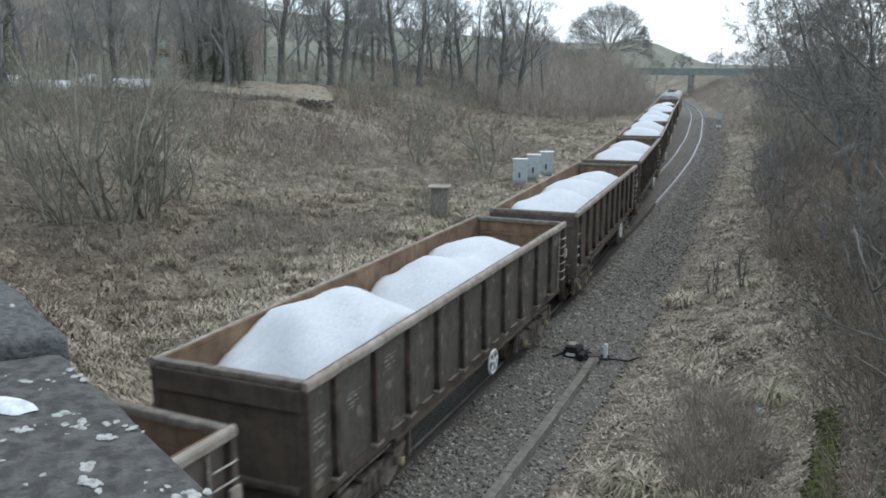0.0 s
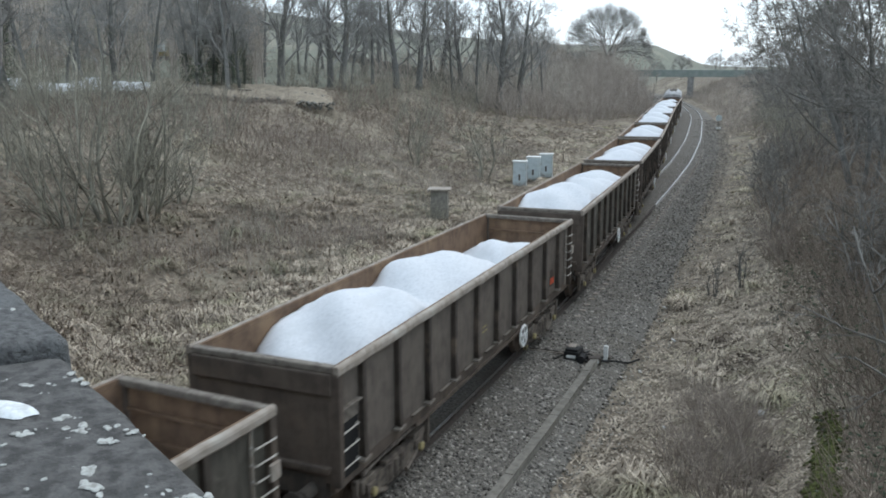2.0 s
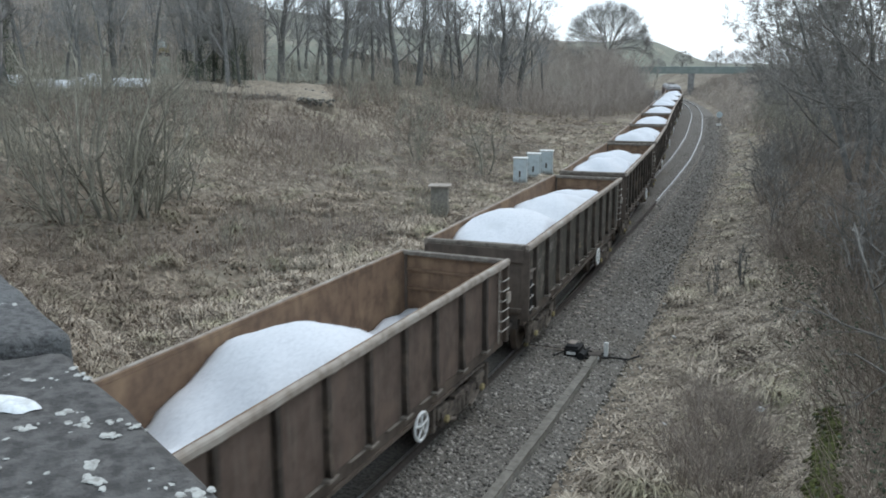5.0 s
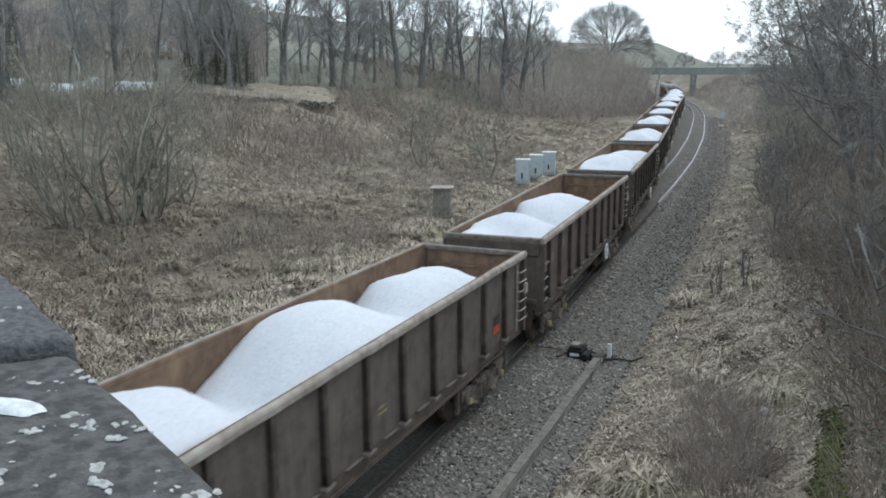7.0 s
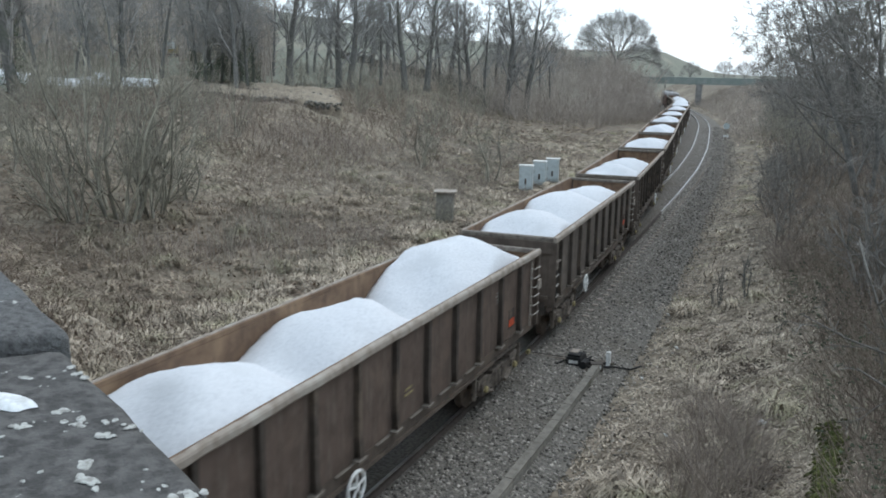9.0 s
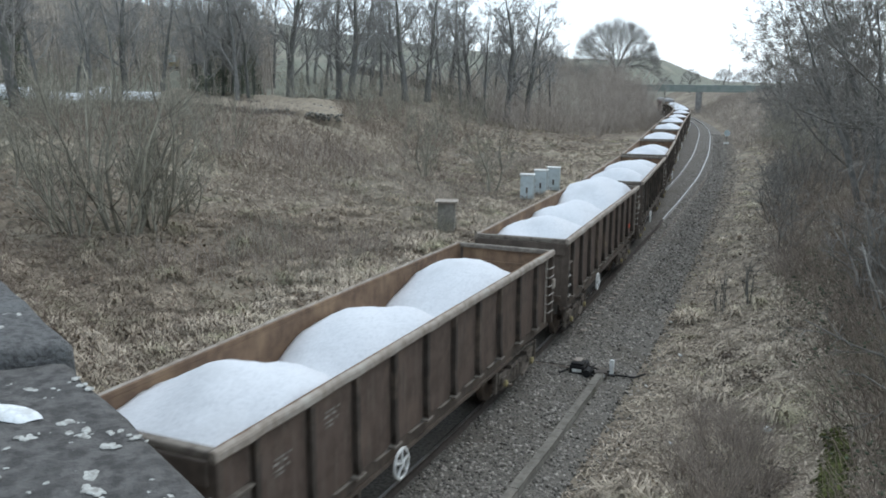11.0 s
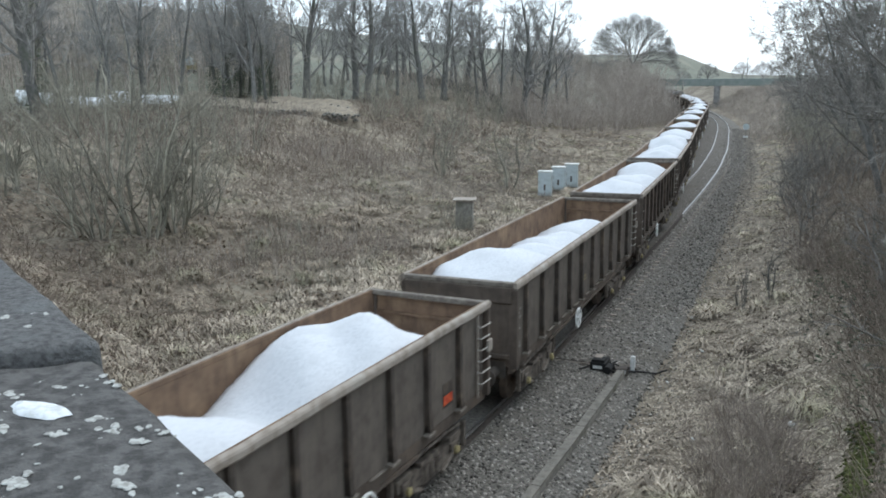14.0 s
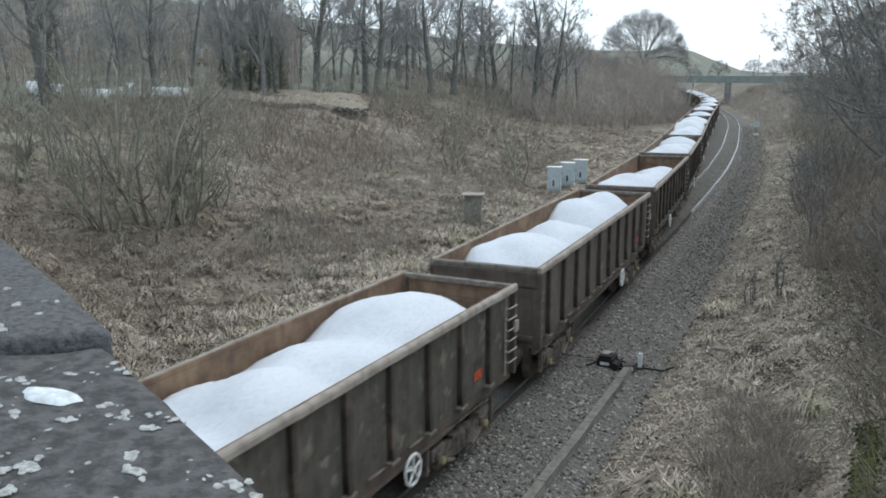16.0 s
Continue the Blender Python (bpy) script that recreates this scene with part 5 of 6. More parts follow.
def bush_mesh(seed, height, n, spread, levels=7, r=0.018, mat=M_SHRUB):
    """A leafless shrub: stems fanning from one root, each with limbs, side shoots and twigs."""
    rs = np.random.RandomState(seed)
    a = rs.rand(n) * 6.283
    rad = rs.rand(n) * spread * 0.12
    base = np.stack([np.cos(a) * rad, np.sin(a) * rad, np.full(n, -0.15)], 1)
    out = spread * rs.uniform(0.1, 1.0, n)
    h = height * rs.uniform(0.5, 1.0, n)
    tip = np.stack([np.cos(a) * out, np.sin(a) * out, h], 1)
    bow = np.stack([-np.cos(a) * out * 0.1, -np.sin(a) * out * 0.1, h * 0.04], 1) + rs.normal(0, 0.07, (n, 3)) * h[:, None]
    v1, f1 = stems(base, tip, bow, r * rs.uniform(0.6, 1.3, n), np.full(n, r * 0.25))
    vs, fs, k = [], [], 0
    mid = (base + tip) / 2 + bow

    def side_shoots(base, mid, tip, size, r, count):
        nonlocal k
        made = []
        for level in range(count):
            m = len(base)
            t = rs.uniform(0.2, 0.98, m)[:, None]
            q = np.where(t < 0.5, base + (mid - base) * t * 2, mid + (tip - mid) * (t * 2 - 1))
            d = tip - base
            d /= np.linalg.norm(d, axis=1)[:, None]
            d = d * 0.8 + rs.normal(0, 0.55, (m, 3)) + np.array([0, 0, 0.25])
            d /= np.linalg.norm(d, axis=1)[:, None]
            e = q + d * (size * rs.uniform(0.4, 1.0, m) * (1.15 - 0.6 * t[:, 0]))[:, None]
            v, f = twigs(q, e, np.full(m, r), np.full(m, r * 0.35))
            vs.append(v)
            fs.append(f + k)
            k += len(v)
            made.append((q, (q + e) / 2, e))
        return made

    for q, m, e in side_shoots(base, mid, tip, height * 0.42, r * 0.4, levels):
        side_shoots(q, m, e, height * 0.2, r * 0.2, 2)
    return array_mesh("branchwork", v1, f1, mat), array_mesh("crown", np.concatenate(vs), np.concatenate(fs), mat)


def build_bushes():
    rnd = random.Random(21)
    big = [winter_tree(200 + i, 5.4, 0.055, 6, 0.1, 0.36, (0.35, 0.9), 0.26, (4, 3, 2, 2), 0.007, stems_n=9, spread=0.6, crook=0.1, mat=M_SHRUB, bark=M_SHRUB) for i in range(3)]
    mid = [bush_mesh(210 + i, 3.2, 10, 1.9, 7, 0.025) for i in range(3)]
    spindly = [winter_tree(240 + i, 3.7, 0.08, 8, 0.15, 0.4, (0.5, 1.0), 0.2, (4, 3, 3, 2), 0.01, stems_n=3, spread=0.4, crook=0.1, mat=M_SHRUB, bark=M_SHRUB) for i in range(2)]
    # far shrubs carry the haze in their paler twig colour
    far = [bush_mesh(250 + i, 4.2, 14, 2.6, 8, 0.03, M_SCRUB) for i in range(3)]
    hedge = [winter_tree(260 + i, 3.4, 0.035, 6, 0.1, 0.42, (0.5, 1.15), 0.1, (3, 3, 3), 0.006, stems_n=5, spread=0.4, lean=(-0.08, 0), crook=0.09, mat=M_HEDGE, bark=M_HEDGE) for i in range(3)]
    low = [bush_mesh(220 + i, 1.35, 36, 1.3, 5, 0.008, M_THICKET) for i in range(3)]

    def put(me, x, y, size, label, group):
        b = tagged(new("shrub"), label, "shrub", group)
        for key, mesh in zip(("branchwork", "crown"), me):
            o = tagged(new(key, mesh), kind="stuff")
            o.parent = b
        b.matrix_basis = pose(x, y, float(ground_z(x, y)) - 0.05, 0, 0, rnd.uniform(0, 360))
        b.scale = (size, size, size)

    for b, d, kind, size in ((47.2, 36, 0, 1.5), (49.9, 35, 0, 1.15), (45.2, 37, 0, 1.3), (44.2, 39, 2, 1.0), (43.2, 40, 2, 0.9), (53.4, 40, 2, 1.1), (54.8, 39, 2, 1.0), (52.6, 42, 1, 1.0), 
                             (27.7, 59, 2, 1.3), (23.5, 56.5, 2, 1.3), (50.4, 50, 0, 0.7), (38.5, 36, 1, 0.55), (37.0, 37, 1, 0.5), (27.0, 41.6, 1, 0.5), (26.2, 41.4, 1, 0.4), (26.6, 41.0, 1, 0.42), (27.7, 43, 1, 0.5), (33.0, 33, 1, 0.4), (35.5, 30, 1, 0.4), (40.5, 33, 1, 0.55), (31.0, 45, 1, 0.5)):
        x, y = way_point(b, d)
        put((big, mid, spindly)[kind][rnd.randrange(2)], x, y, size, "leafless grey-brown shrub in the rough field", "shrubs of the field")
    # thickets on the bank in front of the trees, and along the far line
    for k in range(38):
        x, y = way_point(rnd.uniform(20, 36.5), rnd.uniform(76, 112))
        if offset(x, y)[0] < -19:
            put(mid[rnd.randrange(3)], x, y, rnd.uniform(0.8, 1.3), "leafless brown shrub on the bank", "shrubs of the bank")
    for k in range(34):
        x, y = way_point(rnd.uniform(40, 57), rnd.uniform(52, 69))
        put(mid[rnd.randrange(3)], x, y, rnd.uniform(0.7, 1.1), "leafless brown shrub on the bank", "shrubs of the bank")
    for k in range(45):
        s = rnd.uniform(100, 215)
        x, y, _ = on_line(s, -rnd.uniform(5.5 + max(0, (128 - s) * 0.3), 26))
        put(far[rnd.randrange(3)], float(x), float(y), rnd.uniform(0.8, 1.3), "leafless brown shrub beside the far line", "shrubs of the far line")
    for k in range(26):
        x, y = way_point(rnd.uniform(12.9, 16.4), rnd.uniform(135, 182))
        put(far[rnd.randrange(3)], x, y, rnd.uniform(1.2, 1.7), "leafless brown shrub beside the far line", "shrubs of the far line")
    for k in range(16):
        x, y = way_point(rnd.uniform(13.2, 16.2), rnd.uniform(160, 184))
        put(far[rnd.randrange(3)], x, y, rnd.uniform(1.6, 2.1), "tall leafless brown shrub beside the far line", "shrubs of the far line")
    # right-hand side
    for k in range(80):
        s = 14 + 125 * rnd.random() ** 1.5
        x, y, _ = on_line(s, float(siding_off(s)) + rnd.uniform(8.9 if s < 24 else 6.2, 13))
        put((hedge + low + hedge)[rnd.randrange(9)] if s < 62 else mid[rnd.randrange(3)], float(x), float(y), rnd.uniform(0.8, 1.3), "leafless brown shrub on the cutting side", "shrubs of the cutting")
    for b, d, size in ((8.4, 15.3, 1.0), (7.2, 14.6, 1.0), (9.9, 15.6, 0.8), (6.0, 15.4, 0.95), (8.0, 16.8, 0.9), (9.3, 14.2, 0.9), (6.5, 16.9, 0.85), (8.6, 18.2, 0.7), (4.9, 14.6, 0.95), (5.2, 16.2, 0.9), (7.4, 13.4, 1.0), (5.6, 13.2, 1.0)):
        x, y = way_point(b, d)
        put(low[rnd.randrange(3)], x, y, size, "low reddish-brown thicket beside the ballast", "shrubs of the cutting")
    saps = [bush_mesh(230 + i, 2.6, 3, 0.25, 6, 0.04, M_BARK) for i in range(2)]
    for b, d, size in ((7.97, 28.5, 0.58), (8.35, 28.9, 0.4), (6.4, 29.0, 0.8), (11.6, 30.5, 0.25), (12.1, 29.6, 0.2)):
        x, y = way_point(b, d)
        put(saps[rnd.randrange(2)], x, y, size, "thin bare sapling beside the line", "saplings")


def wave(x, y, f=1.0):
    return (np.sin(0.9 * f * x + 1.3 * np.sin(0.5 * f * y)) * np.sin(0.8 * f * y + 1.1 * np.sin(0.6 * f * x)) + np.sin(2.3 * f * x - 1.1 * f * y) * 0.5) / 1.5


def scatter(n, kind, seed):
    """Places on one side of the line: kind 'left', 'right' or 'bank', thinning with distance."""
    rs = np.random.RandomState(seed)
    d = 10 + 105 * rs.rand(n) ** 1.9
    if kind == "left":
        b = rs.uniform(14, 57, n)
    elif kind == "bank":
        d = 50 + 45 * rs.rand(n)
        b = rs.uniform(20, 57, n)
    else:
        b = rs.uniform(-3, 17, n)
    x, y = 7.85 - d * np.sin(np.radians(b)), d * np.cos(np.radians(b))
    o, s = offset(x, y)
    if kind == "left":
        ok = (o < -3.9) & (o > -40) & (y > 3)
    elif kind == "bank":
        ok = (o < -17) & (o > -36)
    else:
        r = o - siding_off(s)
        ok = (r > 3.3) & (r < 22)
    return x[ok], y[ok], o[ok], s[ok], rs


def tussocks(x, y, rs, blades_n, reach, width):
    """Slumped grass tussocks: blades arching out from each place and lying down."""
    n = len(x) * blades_n
    cx, cy = np.repeat(x, blades_n), np.repeat(y, blades_n)
    size = np.repeat(rs.uniform(0.6, 1.4, len(x)), blades_n)
    comb = np.repeat(rs.rand(len(x)) * 6.283, blades_n)
    a = comb + rs.normal(0, 0.75, n)
    ln = reach * size * rs.uniform(0.5, 1.1, n)
    bx, by = cx + rs.normal(0, 0.12, n) * size, cy + rs.normal(0, 0.12, n) * size
    base = np.stack([bx, by, ground_z(bx, by) - 0.02], 1)
    tx, ty = bx + np.cos(a) * ln, by + np.sin(a) * ln
    tip = np.stack([tx, ty, ground_z(tx, ty) + rs.uniform(0.0, 0.1, n) * size], 1)
    dist = np.hypot(bx - 7.85, by)
    side = np.stack([-np.sin(a), np.cos(a), np.zeros(n)], 1)
    w = (width + 0.00028 * dist)[:, None]
    mid = base * 0.5 + tip * 0.5
    mid[:, 2] += ln * rs.uniform(0.03, 0.24, n)
    v = np.stack([base - side * w, base + side * w, mid + side * w, mid - side * w, tip], 1).reshape(-1, 3)
    f = (np.arange(n)[:, None, None] * 5 + np.array([(0, 1, 2), (0, 2, 3), (3, 2, 4)])[None]).reshape(-1, 3)
    return v, f


def mounds(x, y, rs, n_blades):
    """Round tussocks: blades rising from the crown and falling outwards to the ground."""
    n = len(x) * n_blades
    size = np.repeat(rs.uniform(0.6, 1.5, len(x)), n_blades)
    cx, cy = np.repeat(x, n_blades), np.repeat(y, n_blades)
    a = rs.rand(n) * 6.283
    r0 = rs.uniform(0.0, 0.22, n) * size
    bx, by = cx + np.cos(a) * r0, cy + np.sin(a) * r0
    ln = size * rs.uniform(0.25, 0.55, n)
    a = a + rs.normal(0, 0.5, n)
    gz = ground_z(cx, cy)
    tx, ty = bx + np.cos(a) * ln, by + np.sin(a) * ln
    base = np.stack([bx, by, gz + 0.16 * size - r0 * 0.3], 1)
    tip = np.stack([tx, ty, gz + rs.uniform(-0.06, 0.08, n)], 1)
    mid = base * 0.55 + tip * 0.45
    mid[:, 2] += size * rs.uniform(0.06, 0.2, n)
    side = np.stack([-np.sin(a), np.cos(a), np.zeros(n)], 1)
    w = (0.009 + 0.0002 * np.hypot(bx - 7.85, by))[:, None]
    v = np.stack([base - side * w, base + side * w, mid + side * w, mid - side * w, tip], 1).reshape(-1, 3)
    f = (np.arange(n)[:, None, None] * 5 + np.array([(0, 1, 2), (0, 2, 3), (3, 2, 4)])[None]).reshape(-1, 3)
    return v, f


def build_cover():
    # matted grass on the left
    x, y, o, s, rs = scatter(21000, "left", 1)
    keep = rs.rand(len(x)) < 0.42 + 1.0 * wave(x, y, 0.6)
    v, f = tussocks(x[keep], y[keep], rs, 9, 0.45, 0.008)
    tagged(new("dead_grass", array_mesh("dead_grass", v, f, M_GRASS)), "matted bleached dead grass of the rough field", "grass", kind="stuff")
    # paler grass of the far half of the field
    rs = np.random.RandomState(16)
    n = 13000
    d, b = rs.uniform(40, 100, n), np.radians(rs.uniform(14, 56, n))
    x, y = 7.85 - d * np.sin(b), d * np.cos(b)
    o, s = offset(x, y)
    keep = (o < -4.5) & (o > -27) & (rs.rand(n) < np.where(o > -15, 0.85, 0.5) + 0.6 * wave(x, y, 0.35))
    v, f = tussocks(x[keep], y[keep], rs, 9, 0.4, 0.004)
    tagged(new("pale_grass", array_mesh("pale_grass", v, f, M_VERGE)), "pale bleached grass across the rough field", "grass", kind="stuff")
    # large pale mats close to the line
    x, y, o, s, rs = scatter(15000, "left", 12)
    keep = (o > -9.5) & (rs.rand(len(x)) < np.clip(0.4 + 0.7 * wave(x, y, 1.1), 0, 1) * np.clip((o + 10.5) / 3.5, 0, 1))
    v, f = tussocks(x[keep], y[keep], rs, 13, 0.75, 0.009)
    tagged(new("pale_grass_mats", array_mesh("pale_grass_mats", v, f, M_VERGE)), "pale slumped grass mats beside the line", "grass", kind="stuff")
    # rounded slumped tussocks, their blades falling to all sides
    x, y, o, s, rs = scatter(9000, "left", 13)
    keep = (o > -17) & (rs.rand(len(x)) < np.clip(0.55 + 0.6 * wave(x, y, 0.8), 0, 1) * np.where(o > -10, 1.0, 0.5))
    x, y, by_line = x[keep], y[keep], o[keep] > -9.5
    for name, mat, which, label in (("slumped_tussocks", M_GRASS, ~by_line, "round slumped tussocks of dead grass"), ("straw_tussocks", M_VERGE, by_line, "pale slumped tussocks beside the line")):
        v, f = mounds(x[which], y[which], rs, 56)
        tagged(new(name, array_mesh(name, v, f, mat)), label, "grass", kind="stuff")
    # dark leaves painting shade into the hollows beside the line, on both sides
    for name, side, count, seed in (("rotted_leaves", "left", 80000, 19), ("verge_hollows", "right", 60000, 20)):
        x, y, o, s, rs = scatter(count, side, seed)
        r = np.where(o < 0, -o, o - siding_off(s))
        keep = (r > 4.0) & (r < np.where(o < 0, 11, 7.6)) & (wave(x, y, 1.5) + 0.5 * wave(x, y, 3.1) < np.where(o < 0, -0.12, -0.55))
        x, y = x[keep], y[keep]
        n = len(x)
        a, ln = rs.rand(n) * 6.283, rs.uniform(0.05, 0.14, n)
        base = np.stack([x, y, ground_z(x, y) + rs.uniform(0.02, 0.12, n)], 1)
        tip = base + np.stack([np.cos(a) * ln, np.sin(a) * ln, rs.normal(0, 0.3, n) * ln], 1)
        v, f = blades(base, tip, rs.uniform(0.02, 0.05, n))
        tagged(new(name, array_mesh(name, v, f, M_HOLLOW_SHADE)), "dark leaves painted as shade between the tussocks", "leaves", kind="stuff")
    # dead leaves and bracken between them
    x, y, o, s, rs = scatter(90000, "left", 14)
    keep = (rs.rand(len(x)) < np.clip(0.5 - 0.9 * wave(x, y, 0.6), 0.08, 1)) & (o < -5.2) & (np.hypot(x - 7.85, y) < 44)
    x, y = x[keep], y[keep]
    n = len(x)
    a, ln = rs.rand(n) * 6.283, rs.uniform(0.07, 0.24, n)
    base = np.stack([x, y, ground_z(x, y) + rs.uniform(0.0, 0.16, n)], 1)
    tip = base + np.stack([np.cos(a) * ln, np.sin(a) * ln, rs.normal(0, 0.35, n) * ln], 1)
    v, f = blades(base, tip, rs.uniform(0.02, 0.06, n))
    tagged(new("dead_bracken", array_mesh("dead_bracken", v, f, M_DEADLEAF)), "brown dead leaves and bracken in the rough field", "leaves", kind="stuff")
    # pale fallen sticks
    x, y, o, s, rs = scatter(420, "left", 15)
    keep = (o < -6) & (np.hypot(x - 7.85, y) < 48)
    x, y = x[keep], y[keep]
    n = len(x)
    a, ln = rs.rand(n) * 6.283, rs.uniform(0.5, 1.7, n)
    base = np.stack([x, y, ground_z(x, y) + 0.08], 1)
    tip = base + np.stack([np.cos(a) * ln, np.sin(a) * ln, np.abs(rs.normal(0, 0.3, n)) * ln], 1)
    v, f = stems(base, tip, rs.normal(0, 0.06, (n, 3)), rs.uniform(0.010, 0.018, n), np.full(n, 0.006))
    tagged(new("fallen_sticks", array_mesh("fallen_sticks", v, f, M_LEAF)), "pale fallen sticks among the brambles", "sticks", kind="stuff")
    # dead stems and brambles on the left, arching over in patches
    x, y, o, s, rs = scatter(60000, "left", 2)
    keep = (rs.rand(len(x)) < 0.45 - 1.3 * wave(x, y, 0.45)) & (o < -6.0)
    x, y = x[keep], y[keep]
    n = len(x)
    dist = np.hypot(x - 7.85, y)
    a, h = rs.rand(n) * 6.283, rs.uniform(0.15, 0.8, n)
    base = np.stack([x, y, ground_z(x, y) - 0.05], 1)
    lean = rs.uniform(0.2, 1.1, n)
    tip = base + np.stack([np.cos(a) * lean, np.sin(a) * lean, h * rs.uniform(0.0, 1.2, n)], 1)
    bow = np.stack([rs.normal(0, 0.1, n), rs.normal(0, 0.1, n), h * 0.5], 1)
    v, f = stems(base, tip, bow, 0.005 + 0.00012 * dist, np.full(n, 0.003))
    tagged(new("dead_brambles", array_mesh("dead_brambles", v, f, M_BRUSH)), "tangled dead brambles and dock stems", "brambles", kind="stuff")
    # thin upright dead stalks standing in drifts over the far half of the field
    rs = np.random.RandomState(18)
    n = 26000
    d, b = rs.uniform(27, 76, n), np.radians(rs.uniform(18, 57, n))
    x, y = 7.85 - d * np.sin(b), d * np.cos(b)
    o, s = offset(x, y)
    keep = (o < -8.5) & (o > -30) & (rs.rand(n) < np.clip(0.25 + 0.9 * wave(x + 3, y, 0.22), 0, 1))
    x, y, d = x[keep], y[keep], d[keep]
    n = len(x)
    h = rs.uniform(0.4, 1.25, n)
    base = np.stack([x, y, ground_z(x, y) - 0.03], 1)
    tip = base + np.stack([rs.normal(0, 0.2, n), rs.normal(0, 0.2, n), h], 1)
    v, f = twigs(base, tip, 0.003 + 0.00008 * d, np.full(n, 0.003))
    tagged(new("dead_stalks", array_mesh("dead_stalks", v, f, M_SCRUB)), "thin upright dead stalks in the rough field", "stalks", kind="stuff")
    # brambles up the bank
    x, y, o, s, rs = scatter(7500, "bank", 3)
    b = np.degrees(np.arctan2(7.85 - x, y))
    bare = (b > 33.3) & (b < 41.8) & (np.hypot(x - 7.85, y) > 69)
    x, y = x[~bare], y[~bare]
    n = len(x)
    a, h = rs.rand(n) * 6.283, rs.uniform(0.5, 1.8, n)
    base = np.stack([x, y, ground_z(x, y) - 0.05], 1)
    lean = h * rs.uniform(0.1, 0.9, n)
    tip = base + np.stack([np.cos(a) * lean, np.sin(a) * lean, h], 1)
    v, f = stems(base, tip, rs.normal(0, 0.12, (n, 3)), np.full(n, 0.014), np.full(n, 0.005))
    tagged(new("bank_brambles", array_mesh("bank_brambles", v, f, M_BRUSH)), "dark bramble thicket on the bank", "brambles", kind="stuff")
    # pale flattened grass and leaf litter on the right, thinning into the ballast
    x, y, o, s, rs = scatter(15000, "right", 4)
    r = o - siding_off(s)
    keep = rs.rand(len(x)) < np.clip((r - 3.3 - 0.5 * wave(x, y, 1.3)) / 1.2, 0, 1) * (0.65 + 0.45 * wave(x, y, 1.1)) * np.clip((8.8 - r) / 1.5, 0.05, 1)
    v, f = tussocks(x[keep], y[keep], rs, 9, 0.25, 0.005)
    tagged(new("verge_grass", array_mesh("verge_grass", v, f, M_VERGE)), "flattened bleached grass beside the ballast", "grass", kind="stuff")
    x, y, o, s, rs = scatter(1500, "right", 17)
    r = o - siding_off(s)
    keep = (r > 3.8) & (r < 7.2) & (rs.rand(len(x)) < np.clip(0.15 + 0.6 * wave(x, y, 1.0), 0, 1) * np.where(r < 5.6, 1.0, 0.4))
    v, f = mounds(x[keep], y[keep], rs, 55)
    tagged(new("verge_tussocks", array_mesh("verge_tussocks", v, f, M_VERGE)), "small slumped tussocks beside the ballast", "grass", kind="stuff")
    x, y, o, s, rs = scatter(90000, "right", 5)
    r = o - siding_off(s)
    keep = rs.rand(len(x)) < np.clip((r - 3.4 - 0.6 * wave(x, y, 1.3)) / 1.2, 0, 1) * (0.8 - 0.4 * wave(x, y, 0.9)) * np.clip((8.8 - r) / 1.5, 0.05, 1)
    x, y = x[keep], y[keep]
    n = len(x)
    a = rs.rand(n) * 6.283
    ln = rs.uniform(0.03, 0.09, n)
    base = np.stack([x, y, ground_z(x, y) + rs.uniform(0.0, 0.07, n)], 1)
    tip = base + np.stack([np.cos(a) * ln, np.sin(a) * ln, rs.normal(0, 0.25, n) * ln], 1)
    v, f = blades(base, tip, rs.uniform(0.012, 0.03, n))
    tagged(new("leaf_litter", array_mesh("leaf_litter", v, f, M_LEAF)), "pale brown dead leaves and litter on the verge", "leaves", kind="stuff")
    # ivy carpet in the shade at the foot of the cutting
    n = 8500
    s = 8 + 26 * rs.rand(n) ** 1.2
    r = np.interp(s, [8, 16, 22, 34], [8.3, 8.2, 7.4, 7.0]) + 0.3 * np.sin(s * 2.1) + rs.normal(0.4, 0.5, n) + 5.5 * rs.rand(n)
    x, y, _ = on_line(s, r)
    v, f = lumps(np.stack([x, y, ground_z(x, y) + rs.uniform(0, 0.35, n)], 1), rs.uniform(0.025, 0.075, n), 0.35)
    tagged(new("ivy_carpet", array_mesh("ivy_carpet", v, f, M_IVY)), "dark ivy carpet under the trees", "ivy", kind="stuff")
    x, y, o, s, rs = scatter(30000, "right", 6)
    r = o - siding_off(s)
    inner = r - np.interp(s, [12, 18, 24, 40], [8.0, 7.7, 7.0, 5.5]) - 0.5 * wave(x, y, 0.9)
    keep = rs.rand(len(x)) < np.clip(inner / 1.6, 0.005, 1)
    x, y, inner = x[keep], y[keep], inner[keep]
    n = len(x)
    a, h = rs.rand(n) * 6.283, rs.uniform(0.3, 1.6, n) * np.clip(0.3 + inner / 2, 0.25, 1)
    base = np.stack([x, y, ground_z(x, y) - 0.05], 1)
    lean = h * rs.uniform(0.1, 0.9, n)
    tip = base + np.stack([np.cos(a) * lean - 0.3 * h, np.sin(a) * lean, h], 1)
    v, f = stems(base, tip, rs.normal(0, 0.22, (n, 3)) * h[:, None], np.full(n, 0.008), np.full(n, 0.003))
    tagged(new("cutting_brambles", array_mesh("cutting_brambles", v, f, M_BRUSH)), "tangled undergrowth on the cutting side", "brambles", kind="stuff")


